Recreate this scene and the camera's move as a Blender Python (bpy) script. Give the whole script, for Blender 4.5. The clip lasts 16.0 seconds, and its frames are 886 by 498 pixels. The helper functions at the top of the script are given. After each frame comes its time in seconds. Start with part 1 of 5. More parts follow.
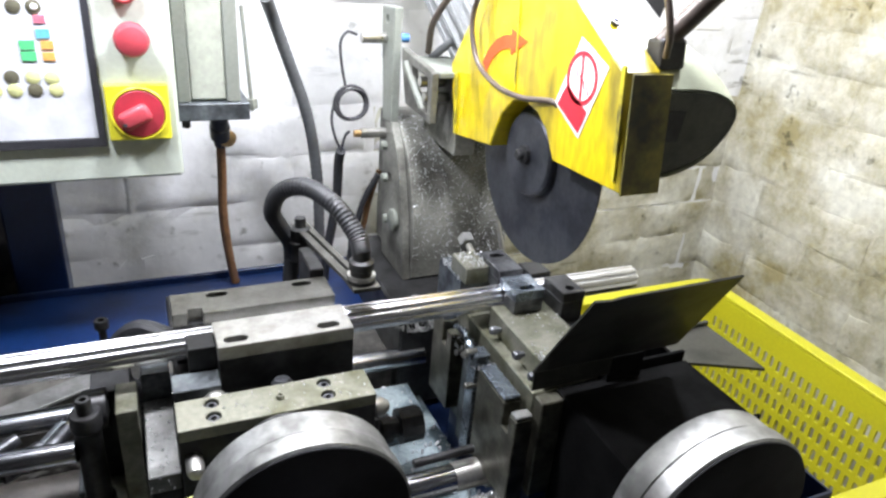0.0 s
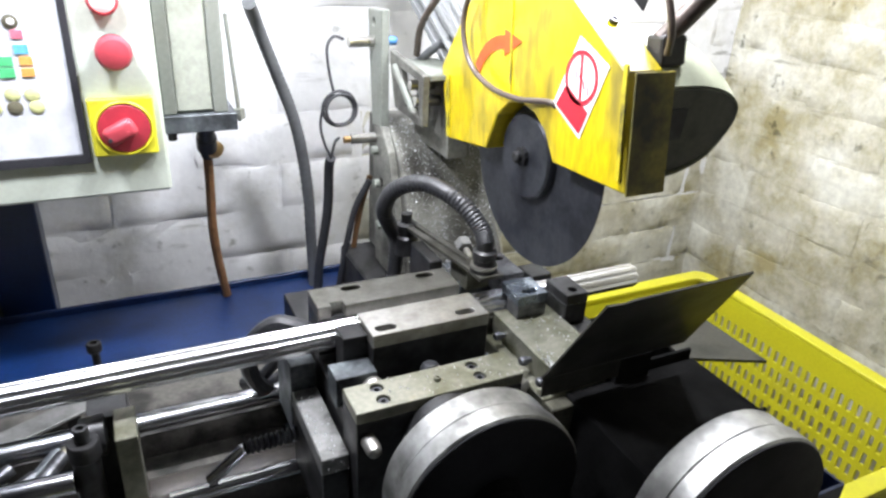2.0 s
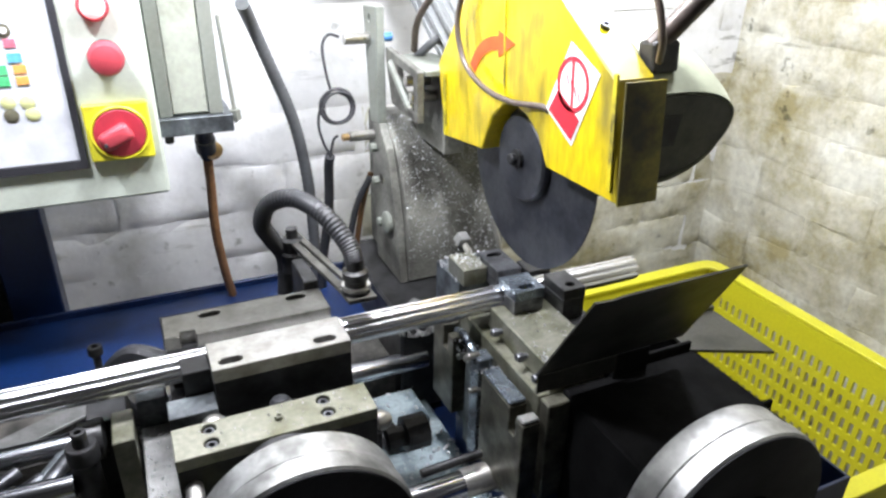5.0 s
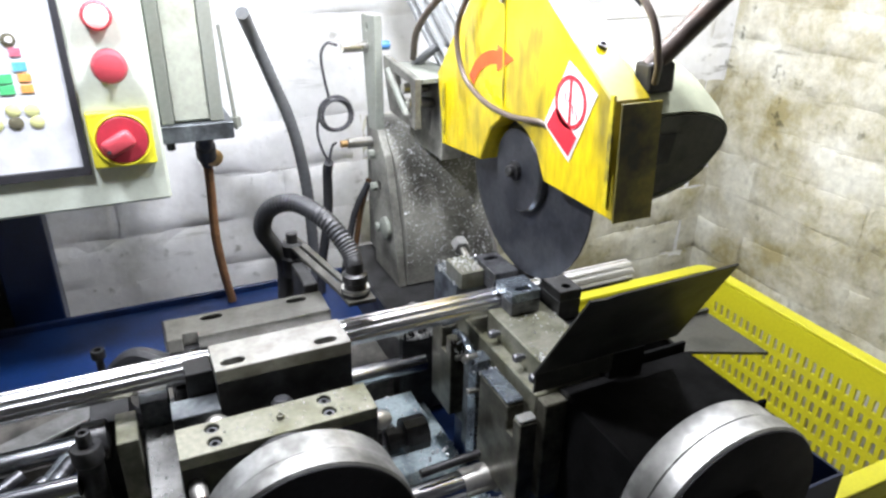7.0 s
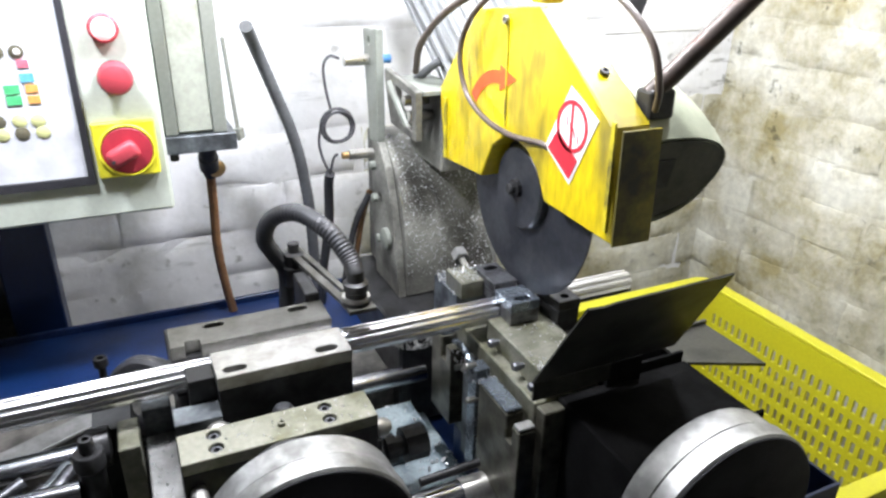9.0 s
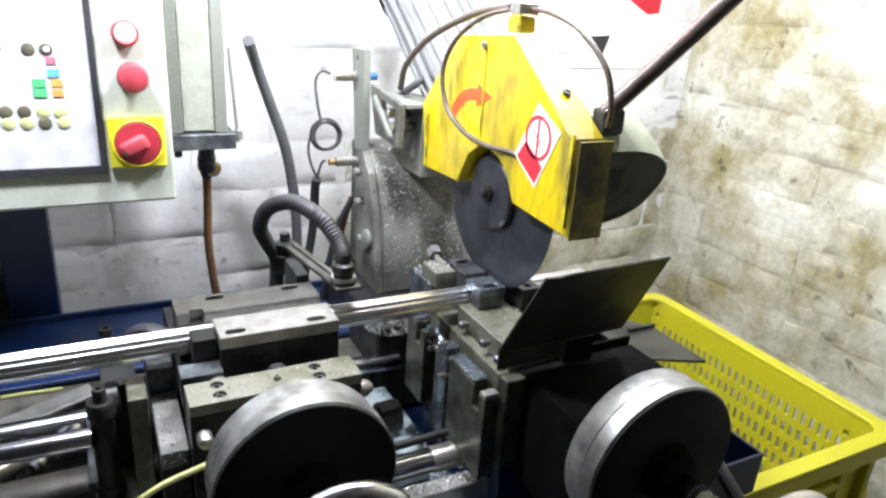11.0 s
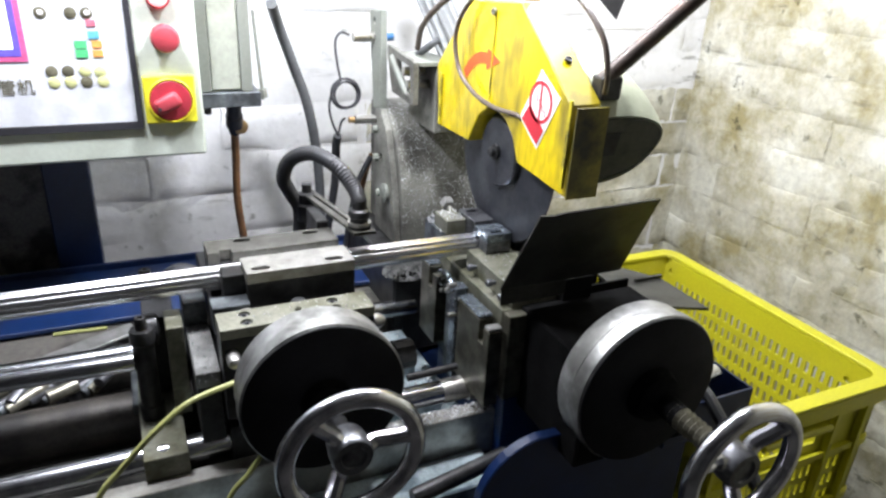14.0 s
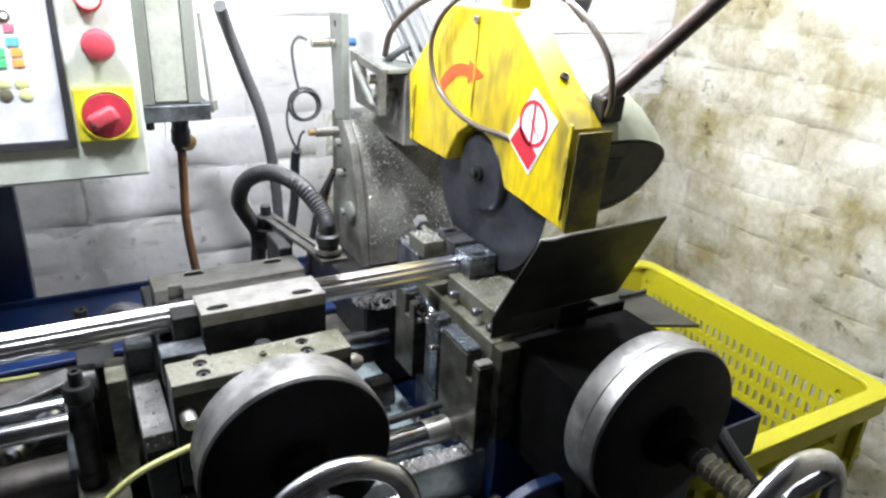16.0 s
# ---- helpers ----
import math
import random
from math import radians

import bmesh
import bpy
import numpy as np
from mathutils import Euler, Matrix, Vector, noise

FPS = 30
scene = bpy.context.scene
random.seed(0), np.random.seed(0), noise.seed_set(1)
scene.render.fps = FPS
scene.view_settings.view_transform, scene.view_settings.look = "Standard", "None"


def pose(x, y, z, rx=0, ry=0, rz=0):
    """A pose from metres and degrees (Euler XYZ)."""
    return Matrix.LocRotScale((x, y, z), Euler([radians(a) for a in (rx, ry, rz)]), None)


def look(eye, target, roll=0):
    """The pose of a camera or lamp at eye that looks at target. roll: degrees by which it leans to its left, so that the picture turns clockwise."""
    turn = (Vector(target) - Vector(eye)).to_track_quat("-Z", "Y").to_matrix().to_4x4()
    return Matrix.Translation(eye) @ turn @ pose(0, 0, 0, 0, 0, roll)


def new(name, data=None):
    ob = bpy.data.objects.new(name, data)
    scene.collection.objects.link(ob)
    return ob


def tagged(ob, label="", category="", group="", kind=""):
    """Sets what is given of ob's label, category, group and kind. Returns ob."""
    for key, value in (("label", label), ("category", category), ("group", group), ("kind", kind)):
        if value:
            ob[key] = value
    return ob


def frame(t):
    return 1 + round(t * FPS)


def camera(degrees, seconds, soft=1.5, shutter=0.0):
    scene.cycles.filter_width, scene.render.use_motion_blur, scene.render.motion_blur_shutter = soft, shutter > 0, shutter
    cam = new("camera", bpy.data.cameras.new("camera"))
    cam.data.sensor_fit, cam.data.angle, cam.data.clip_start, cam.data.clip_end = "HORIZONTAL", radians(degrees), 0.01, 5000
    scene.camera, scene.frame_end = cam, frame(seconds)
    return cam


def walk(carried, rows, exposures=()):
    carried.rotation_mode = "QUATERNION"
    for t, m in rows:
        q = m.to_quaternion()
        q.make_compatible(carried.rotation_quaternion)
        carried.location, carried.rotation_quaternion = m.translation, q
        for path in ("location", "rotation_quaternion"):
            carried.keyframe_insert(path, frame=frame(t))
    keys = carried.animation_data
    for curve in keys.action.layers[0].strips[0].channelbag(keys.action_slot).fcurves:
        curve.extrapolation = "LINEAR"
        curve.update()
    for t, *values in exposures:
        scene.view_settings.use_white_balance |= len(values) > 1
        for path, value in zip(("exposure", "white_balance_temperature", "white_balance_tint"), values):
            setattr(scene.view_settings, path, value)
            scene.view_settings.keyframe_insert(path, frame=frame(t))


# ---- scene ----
cam = camera(65.8, 16.0, soft=2.5)
PATH = [
    (0, (-0.018, -0.003, 1.33), (0.751, 1.627, 0.463), 4.9),
    (0.5, (-0.028, 0.008, 1.324), (0.789, 1.599, 0.43), 4.9),
    (1, (-0.031, 0.019, 1.327), (0.792, 1.598, 0.416), 4.7),
    (1.5, (-0.028, 0.022, 1.335), (0.803, 1.611, 0.45), 4.1),
    (2, (-0.026, 0.016, 1.33), (0.786, 1.625, 0.463), 3.3),
    (2.5, (-0.022, 0.012, 1.329), (0.774, 1.627, 0.457), 2.4),
    (3, (-0.016, 0.008, 1.329), (0.751, 1.632, 0.449), 1.7),
    (3.5, (-0.014, 0.009, 1.331), (0.713, 1.65, 0.449), 1.2),
    (4, (-0.003, 0.011, 1.333), (0.751, 1.635, 0.44), 1.3),
    (6.5, (-0.008, 0.009, 1.335), (0.754, 1.635, 0.455), 1.2),
    (7, (-0.01, 0.0, 1.334), (0.76, 1.63, 0.467), 1.1),
    (7.5, (-0.015, -0.003, 1.337), (0.767, 1.632, 0.491), 1.1),
    (8, (-0.018, -0.001, 1.336), (0.763, 1.642, 0.504), 1.3),
    (8.5, (-0.017, -0.003, 1.338), (0.751, 1.646, 0.506), 1.2),
    (9, (-0.014, -0.007, 1.334), (0.764, 1.637, 0.503), 1.3),
    (11.5, (-0.069, -0.095, 1.32), (0.83, 1.544, 0.608), 4.7),
    (12, (-0.058, -0.076, 1.317), (0.859, 1.542, 0.583), 4.7),
    (12.5, (-0.051, -0.06, 1.314), (0.867, 1.55, 0.562), 3.7),
    (13, (-0.052, -0.063, 1.315), (0.844, 1.556, 0.556), 3.3),
    (13.5, (-0.061, -0.1, 1.314), (0.783, 1.537, 0.535), 4.0),
    (14, (-0.068, -0.15, 1.317), (0.723, 1.5, 0.511), 3.1),
    (14.5, (-0.082, -0.173, 1.321), (0.718, 1.48, 0.529), 3.0),
    (15, (-0.087, -0.181, 1.32), (0.769, 1.461, 0.563), 3.1),
    (15.5, (-0.088, -0.16, 1.322), (0.808, 1.455, 0.553), 2.5),
    (16, (-0.059, -0.069, 1.303), (0.858, 1.528, 0.522), 3.1),
]
walk(cam, [(t, look(eye, target, roll)) for t, eye, target, roll in PATH])

# ---- world, lamps ----
world = bpy.data.worlds.new("world")
scene.world = world
world.use_nodes = True
world.node_tree.nodes["Background"].inputs[0].default_value = (0.8, 0.88, 1.0, 1)
world.node_tree.nodes["Background"].inputs[1].default_value = 0.25


def bulb(name, place, watts, colour):
    d = bpy.data.lights.new(name, "POINT")
    d.energy, d.color, d.shadow_soft_size = watts, colour, 0.04
    ob = new(name, d)
    ob.location = place
    return ob


# the fluorescent tube over the back of the bench, in three lengths
for x in (-0.13, 0.20, 0.53):
    bulb("ceiling_lamp_light", (x, 0.55, 1.57), 19.5, (0.94, 0.96, 1.06))


# ---- materials ----
def mat(name, base, rough=0.5, metal=0.0, var=0.25, scale=30.0, bump=0.15, bscale=None, second=None, mix=(0.45, 0.62), coat=0.0, spec=0.5, isl=0.0, fine=220.0, rvar=0.15, dist=0.0008, world_space=False, cracks=0.0, streak=False):
    """Base colour with broad stains and fine grain, varied roughness and fine relief, in object space."""
    m = bpy.data.materials.new(name)
    m.use_nodes = True
    nt = m.node_tree
    N, L = nt.nodes, nt.links
    b = N["Principled BSDF"]
    b.inputs["Metallic"].default_value = metal
    b.inputs["Coat Weight"].default_value = coat
    b.inputs["Specular IOR Level"].default_value = spec
    tc = N.new("ShaderNodeNewGeometry" if world_space else "ShaderNodeTexCoord")
    n1 = N.new("ShaderNodeTexNoise")
    n1.inputs["Scale"].default_value, n1.inputs["Detail"].default_value = scale, 6
    n2 = N.new("ShaderNodeTexNoise")
    n2.inputs["Scale"].default_value, n2.inputs["Detail"].default_value = fine, 3
    if world_space:
        n1.inputs["Detail"].default_value, n1.inputs["Roughness"].default_value = 10, 0.68
        n2.inputs["Detail"].default_value = 6
    for n in (n1, n2):
        if streak:
            ms = N.new("ShaderNodeMapping")
            ms.inputs["Scale"].default_value = (1, 1.6, 0.55)
            L.new(tc.outputs["Object"], ms.inputs["Vector"])
            L.new(ms.outputs["Vector"], n.inputs["Vector"])
            continue
        L.new(tc.outputs["Position" if world_space else "Object"], n.inputs["Vector"])
    r1 = N.new("ShaderNodeValToRGB")
    r1.color_ramp.elements[0].position, r1.color_ramp.elements[1].position = mix
    c2 = second or tuple(c * (1 - var) for c in base)
    r1.color_ramp.elements[0].color, r1.color_ramp.elements[1].color = (*base, 1), (*c2, 1)
    L.new(n1.outputs["Fac"], r1.inputs["Fac"])
    mx = N.new("ShaderNodeMix")
    mx.data_type, mx.blend_type = "RGBA", "MULTIPLY"
    mx.inputs["Factor"].default_value = 1.0
    r2 = N.new("ShaderNodeMapRange")
    r2.inputs["From Min"].default_value, r2.inputs["From Max"].default_value = 0.3, 0.7
    r2.inputs["To Min"].default_value, r2.inputs["To Max"].default_value = 1 - var, 1.0
    L.new(n2.outputs["Fac"], r2.inputs["Value"])
    L.new(r1.outputs["Color"], mx.inputs["A"])
    L.new(r2.outputs["Result"], mx.inputs["B"])
    out = mx.outputs["Result"]
    if isl:
        oi = N.new("ShaderNodeObjectInfo")
        r3 = N.new("ShaderNodeMapRange")
        r3.inputs["To Min"].default_value, r3.inputs["To Max"].default_value = 1 - isl, 1.0
        L.new(oi.outputs["Random"], r3.inputs["Value"])
        m3 = N.new("ShaderNodeMix")
        m3.data_type, m3.blend_type = "RGBA", "MULTIPLY"
        m3.inputs["Factor"].default_value = 1.0
        L.new(out, m3.inputs["A"])
        L.new(r3.outputs["Result"], m3.inputs["B"])
        out = m3.outputs["Result"]
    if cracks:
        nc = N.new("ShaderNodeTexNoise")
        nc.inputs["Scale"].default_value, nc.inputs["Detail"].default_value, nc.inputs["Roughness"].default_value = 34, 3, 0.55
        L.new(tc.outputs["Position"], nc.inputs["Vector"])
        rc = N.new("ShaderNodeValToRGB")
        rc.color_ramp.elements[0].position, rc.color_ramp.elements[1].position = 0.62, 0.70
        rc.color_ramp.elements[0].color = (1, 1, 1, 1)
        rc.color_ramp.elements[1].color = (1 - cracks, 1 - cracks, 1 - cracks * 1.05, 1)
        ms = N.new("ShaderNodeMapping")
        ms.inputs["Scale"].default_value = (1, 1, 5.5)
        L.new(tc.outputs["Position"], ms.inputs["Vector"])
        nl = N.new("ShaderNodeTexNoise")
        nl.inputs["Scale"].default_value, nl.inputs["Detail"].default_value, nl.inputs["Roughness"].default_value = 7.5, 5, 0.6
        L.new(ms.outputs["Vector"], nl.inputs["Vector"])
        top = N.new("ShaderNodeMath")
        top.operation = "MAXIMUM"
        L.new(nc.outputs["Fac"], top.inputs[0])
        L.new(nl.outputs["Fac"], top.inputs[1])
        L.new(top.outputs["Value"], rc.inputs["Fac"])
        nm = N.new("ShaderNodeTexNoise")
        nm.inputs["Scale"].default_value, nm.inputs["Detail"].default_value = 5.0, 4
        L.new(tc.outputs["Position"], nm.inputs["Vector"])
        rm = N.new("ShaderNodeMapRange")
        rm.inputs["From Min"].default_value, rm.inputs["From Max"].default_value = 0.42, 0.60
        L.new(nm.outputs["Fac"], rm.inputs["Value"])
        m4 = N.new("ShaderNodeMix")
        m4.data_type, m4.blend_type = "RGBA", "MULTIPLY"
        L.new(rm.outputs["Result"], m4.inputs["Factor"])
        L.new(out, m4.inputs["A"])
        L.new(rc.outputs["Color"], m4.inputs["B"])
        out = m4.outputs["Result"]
    L.new(out, b.inputs["Base Color"])
    rr = N.new("ShaderNodeMapRange")
    rr.inputs["To Min"].default_value, rr.inputs["To Max"].default_value = max(0.03, rough - rvar), min(1, rough + rvar)
    L.new(n1.outputs["Fac"], rr.inputs["Value"])
    L.new(rr.outputs["Result"], b.inputs["Roughness"])
    if bump:
        bp = N.new("ShaderNodeBump")
        bp.inputs["Strength"].default_value, bp.inputs["Distance"].default_value = bump, dist
        nb = N.new("ShaderNodeTexNoise")
        nb.inputs["Scale"].default_value, nb.inputs["Detail"].default_value = bscale or fine, 5
        L.new(tc.outputs["Position" if world_space else "Object"], nb.inputs["Vector"])
        L.new(nb.outputs["Fac"], bp.inputs["Height"])
        L.new(bp.outputs["Normal"], b.inputs["Normal"])
    return m


M = {
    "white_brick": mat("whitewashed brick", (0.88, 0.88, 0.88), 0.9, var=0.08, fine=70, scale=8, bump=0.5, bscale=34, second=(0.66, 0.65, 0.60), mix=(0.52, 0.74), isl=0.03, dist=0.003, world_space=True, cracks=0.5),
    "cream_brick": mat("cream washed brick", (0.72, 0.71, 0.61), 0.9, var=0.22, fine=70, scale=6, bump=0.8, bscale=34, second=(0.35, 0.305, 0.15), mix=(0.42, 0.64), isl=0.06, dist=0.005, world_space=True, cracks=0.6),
    "concrete": mat("oily concrete", (0.12, 0.115, 0.11), 0.7, var=0.3, scale=4, bump=0.4, bscale=40, second=(0.10, 0.10, 0.10)),
    "plaster": mat("dull plaster", (0.12, 0.12, 0.12), 0.9, var=0.15, scale=3, bump=0.3, bscale=50),
    "yellow": mat("scratched yellow enamel", (0.74, 0.57, 0.0), 0.42, var=0.32, scale=17, bump=0.1, second=(0.30, 0.24, 0.02), mix=(0.47, 0.66), coat=0.45, fine=90, streak=True),
    "yellow_edge": mat("worn yellow edge", (0.62, 0.52, 0.02), 0.5, var=0.25, scale=40, bump=0.15, second=(0.12, 0.10, 0.03), mix=(0.5, 0.68)),
    "flap": mat("grimy yellow, darkened for shade", (0.34, 0.28, 0.03), 0.5, var=0.3, scale=22, bump=0.15, second=(0.05, 0.045, 0.02), mix=(0.36, 0.62)),
    "cover_dark": mat("dark green cover, shade included", (0.065, 0.068, 0.048), 0.5, 0.1, var=0.3, scale=25, bump=0.12, second=(0.018, 0.018, 0.015)),
    "crate": mat("yellow crate plastic", (0.62, 0.585, 0.025), 0.42, var=0.10, scale=12, bump=0.1, second=(0.55, 0.50, 0.05), mix=(0.55, 0.8), isl=0.04),
    "steel": mat("ground steel", (0.46, 0.45, 0.42), 0.40, 0.85, var=0.18, scale=35, bump=0.08, second=(0.26, 0.25, 0.21), mix=(0.42, 0.7)),
    "steel_oily": mat("oily machined steel", (0.34, 0.33, 0.27), 0.38, 0.8, var=0.25, scale=28, bump=0.12, second=(0.14, 0.13, 0.09), mix=(0.4, 0.7)),
    "black_steel": mat("blackened oily steel, also for shaded sides", (0.035, 0.035, 0.036), 0.42, 0.3, var=0.4, scale=40, bump=0.15, second=(0.012, 0.012, 0.012)),
    "jaw": mat("dark hardened jaw steel", (0.15, 0.155, 0.165), 0.35, 0.7, var=0.35, scale=60, bump=0.12, second=(0.05, 0.05, 0.055)),
    "jaw_blue": mat("blued jaw steel", (0.26, 0.30, 0.34), 0.28, 0.8, var=0.25, scale=70, bump=0.12, second=(0.12, 0.14, 0.17)),
    "olive": mat("oily olive casting", (0.27, 0.268, 0.215), 0.42, 0.55, var=0.3, scale=30, bump=0.2, second=(0.12, 0.12, 0.07), mix=(0.4, 0.65)),
    "slate": mat("slate grey casting", (0.16, 0.18, 0.19), 0.45, 0.4, var=0.4, scale=45, bump=0.25, second=(0.05, 0.055, 0.06), mix=(0.4, 0.65)),
    # slate in a lighter, lit tone for bright tops and chips
    "slate_lit": mat("chip-worn grey steel, lit tone", (0.30, 0.30, 0.29), 0.45, 0.5, var=0.25, scale=40, bump=0.2, second=(0.17, 0.17, 0.16), mix=(0.4, 0.65)),
    "chrome": mat("bright drawn tube", (0.88, 0.88, 0.89), 0.24, 1.0, var=0.05, scale=20, bump=0.03, rvar=0.06),
    "rod": mat("ground guide rod", (0.66, 0.67, 0.69), 0.2, 1.0, var=0.1, scale=30, bump=0.03, second=(0.4, 0.41, 0.44), rvar=0.08),
    "alu": mat("turned aluminium", (0.40, 0.40, 0.385), 0.46, 0.8, var=0.34, scale=26, bump=0.35, second=(0.15, 0.15, 0.14), mix=(0.40, 0.62), fine=120),
    "wheel": mat("polished handwheel", (0.78, 0.78, 0.80), 0.20, 1.0, var=0.08, scale=40, bump=0.02, second=(0.45, 0.45, 0.48), rvar=0.08),
    "blade": mat("saw blade steel", (0.085, 0.090, 0.105), 0.36, 0.6, var=0.25, scale=30, bump=0.06, second=(0.050, 0.053, 0.066)),
    "blue": mat("blue machine enamel", (0.002, 0.019, 0.088), 0.45, var=0.3, scale=9, bump=0.15, second=(0.002, 0.010, 0.042)),
    # deep navy; includes the shade on the belt cover and near upright
    "navy": mat("navy machine enamel, also blue in shade", (0.004, 0.015, 0.060), 0.35, var=0.25, scale=15, bump=0.1, second=(0.004, 0.012, 0.045)),
    "paleblue": mat("worn pale blue bed", (0.42, 0.50, 0.52), 0.45, 0.1, var=0.3, scale=26, bump=0.15, second=(0.10, 0.14, 0.16)),
    "panel": mat("grey green enamel", (0.56, 0.61, 0.53), 0.5, var=0.10, scale=10, bump=0.08, second=(0.46, 0.50, 0.42), mix=(0.5, 0.8)),
    "flange": mat("grey green casting", (0.20, 0.215, 0.185), 0.55, var=0.2, scale=20, bump=0.2, second=(0.18, 0.18, 0.15), mix=(0.5, 0.75)),
    "body": mat("grimy grey casting", (0.29, 0.29, 0.255), 0.5, 0.2, var=0.35, scale=14, bump=0.3, second=(0.060, 0.057, 0.048), mix=(0.4, 0.65)),
    "clamp_dark": mat("dull oily clamp steel, darkened for shade", (0.125, 0.122, 0.108), 0.45, 0.5, var=0.25, scale=34, bump=0.15, second=(0.06, 0.058, 0.046), mix=(0.4, 0.68)),
    "chip": mat("bright aluminium chip", (0.72, 0.73, 0.74), 0.45, 0.8, var=0.1, bump=0.0),
    "foil": mat("silver keypad foil", (0.74, 0.76, 0.80), 0.5, 0.1, var=0.06, scale=25, bump=0.15, bscale=18, second=(0.62, 0.64, 0.68)),
    "black": mat("black gasket", (0.03, 0.03, 0.035), 0.5, var=0.2, scale=40, bump=0.05),
    "cylinder": mat("grimy brown cylinder tube", (0.060, 0.052, 0.044), 0.5, 0.3, var=0.35, scale=24, bump=0.2, second=(0.022, 0.020, 0.018)),
    "gutter": mat("oily brown gutter steel", (0.15, 0.142, 0.125), 0.5, 0.3, var=0.35, scale=22, bump=0.2, second=(0.035, 0.034, 0.030)),
    # near-zero colour that holds the shade of the hopper and drum recesses
    "pit_shade": mat("matt black for shaded recesses", (0.007, 0.007, 0.007), 0.85, var=0.4, scale=40, bump=0.1, spec=0.05),
    "plate_oily": mat("oily brown stop plate", (0.15, 0.145, 0.112), 0.35, 0.5, var=0.35, scale=40, bump=0.25, second=(0.05, 0.048, 0.035), mix=(0.4, 0.65)),
    # drum fronts turn away from the lamp; their shade is in this colour
    "drum_shade": mat("drum face blackened for shade", (0.006, 0.006, 0.007), 0.6, var=0.4, scale=30, bump=0.1, spec=0.15),
    "rubber": mat("black rubber", (0.03, 0.031, 0.034), 0.45, var=0.25, scale=50, bump=0.1),
    "grey_hose": mat("grey conduit", (0.12, 0.125, 0.13), 0.5, var=0.2, scale=40, bump=0.1),
    "red": mat("red plastic", (0.50, 0.06, 0.08), 0.45, var=0.12, scale=30, bump=0.05),
    "red_dark": mat("dull red plastic", (0.42, 0.03, 0.05), 0.5, var=0.15, scale=30, bump=0.05),
    "sw_yellow": mat("yellow switch plate", (0.80, 0.74, 0.04), 0.45, var=0.1, scale=40, bump=0.05, second=(0.6, 0.55, 0.06), mix=(0.55, 0.75)),
    "brown": mat("brown rubber hose", (0.22, 0.11, 0.045), 0.5, var=0.25, scale=60, bump=0.1),
    "hose_brown": mat("grey brown hose", (0.10, 0.075, 0.06), 0.45, var=0.2, scale=60, bump=0.08),
    "brass": mat("brass fitting", (0.62, 0.42, 0.20), 0.35, 0.9, var=0.15, bump=0.05),
    "acrylic": mat("smoky acrylic window", (0.36, 0.38, 0.32), 0.3, var=0.2, scale=40, bump=0.05, second=(0.24, 0.25, 0.2), mix=(0.5, 0.75)),
    "white": mat("white sticker", (0.85, 0.84, 0.82), 0.5, var=0.05, bump=0.0),
    "orange": mat("red arrow paint", (0.85, 0.10, 0.02), 0.45, var=0.1, scale=60, bump=0.0),
    "crimson": mat("crimson print", (0.60, 0.02, 0.04), 0.5, var=0.1, bump=0.0),
    "motor": mat("grey motor casting", (0.30, 0.31, 0.31), 0.5, 0.2, var=0.15, scale=20, bump=0.1),
    "gear": mat("pale green gearbox enamel", (0.42, 0.45, 0.33), 0.35, var=0.12, scale=18, bump=0.06, second=(0.26, 0.28, 0.2), mix=(0.5, 0.8)),
    "handle": mat("dark worn handle bar", (0.085, 0.066, 0.055), 0.5, 0.3, var=0.3, scale=40, bump=0.08, second=(0.12, 0.07, 0.05), mix=(0.55, 0.7)),
    "wire": mat("yellow green wire", (0.36, 0.37, 0.13), 0.5, var=0.15, bump=0.0),
    "sheet": mat("dark guard sheet", (0.085, 0.085, 0.075), 0.42, 0.6, var=0.25, scale=18, bump=0.06, second=(0.045, 0.045, 0.04)),
    "k_green": mat("green key", (0.10, 0.55, 0.22), 0.5, bump=0.0),
    "k_orange": mat("orange key", (0.85, 0.38, 0.10), 0.5, bump=0.0),
    "k_blue": mat("blue key", (0.15, 0.50, 0.75), 0.5, bump=0.0),
    "k_pale": mat("pale yellow key", (0.72, 0.74, 0.35), 0.5, var=0.2, bump=0.0),
    "k_dark": mat("worn dark key", (0.16, 0.15, 0.10), 0.5, var=0.3, bump=0.0),
    "k_pink": mat("pink key", (0.75, 0.18, 0.25), 0.5, bump=0.0),
    "purple": mat("purple screen frame", (0.16, 0.12, 0.62), 0.45, bump=0.0),
    "rose": mat("rose screen border", (0.72, 0.12, 0.30), 0.45, bump=0.0),
    "cable": mat("dark cable", (0.06, 0.06, 0.065), 0.45, bump=0.0),
    "blue_cap": mat("blue sensor cap", (0.08, 0.25, 0.55), 0.4, bump=0.0),
    "nickel": mat("nickel sensor barrel", (0.55, 0.54, 0.50), 0.3, 0.9, bump=0.03),
}


def lit(name, colour, strength):
    m = bpy.data.materials.new(name)
    m.use_nodes = True
    b = m.node_tree.nodes["Principled BSDF"]
    b.inputs["Base Color"].default_value = (*colour, 1)
    b.inputs["Emission Color"].default_value = (*colour, 1)
    b.inputs["Emission Strength"].default_value = strength
    return m


M["lcd"] = lit("lit display", (0.75, 0.88, 0.85), 1.6)
M["lamp_red"] = lit("lit red pilot lens", (0.95, 0.55, 0.55), 1.0)
M["tube_lamp"] = lit("lit fluorescent tube", (1, 0.98, 0.94), 6.0)

# ---- building helpers ----
BASE = {}


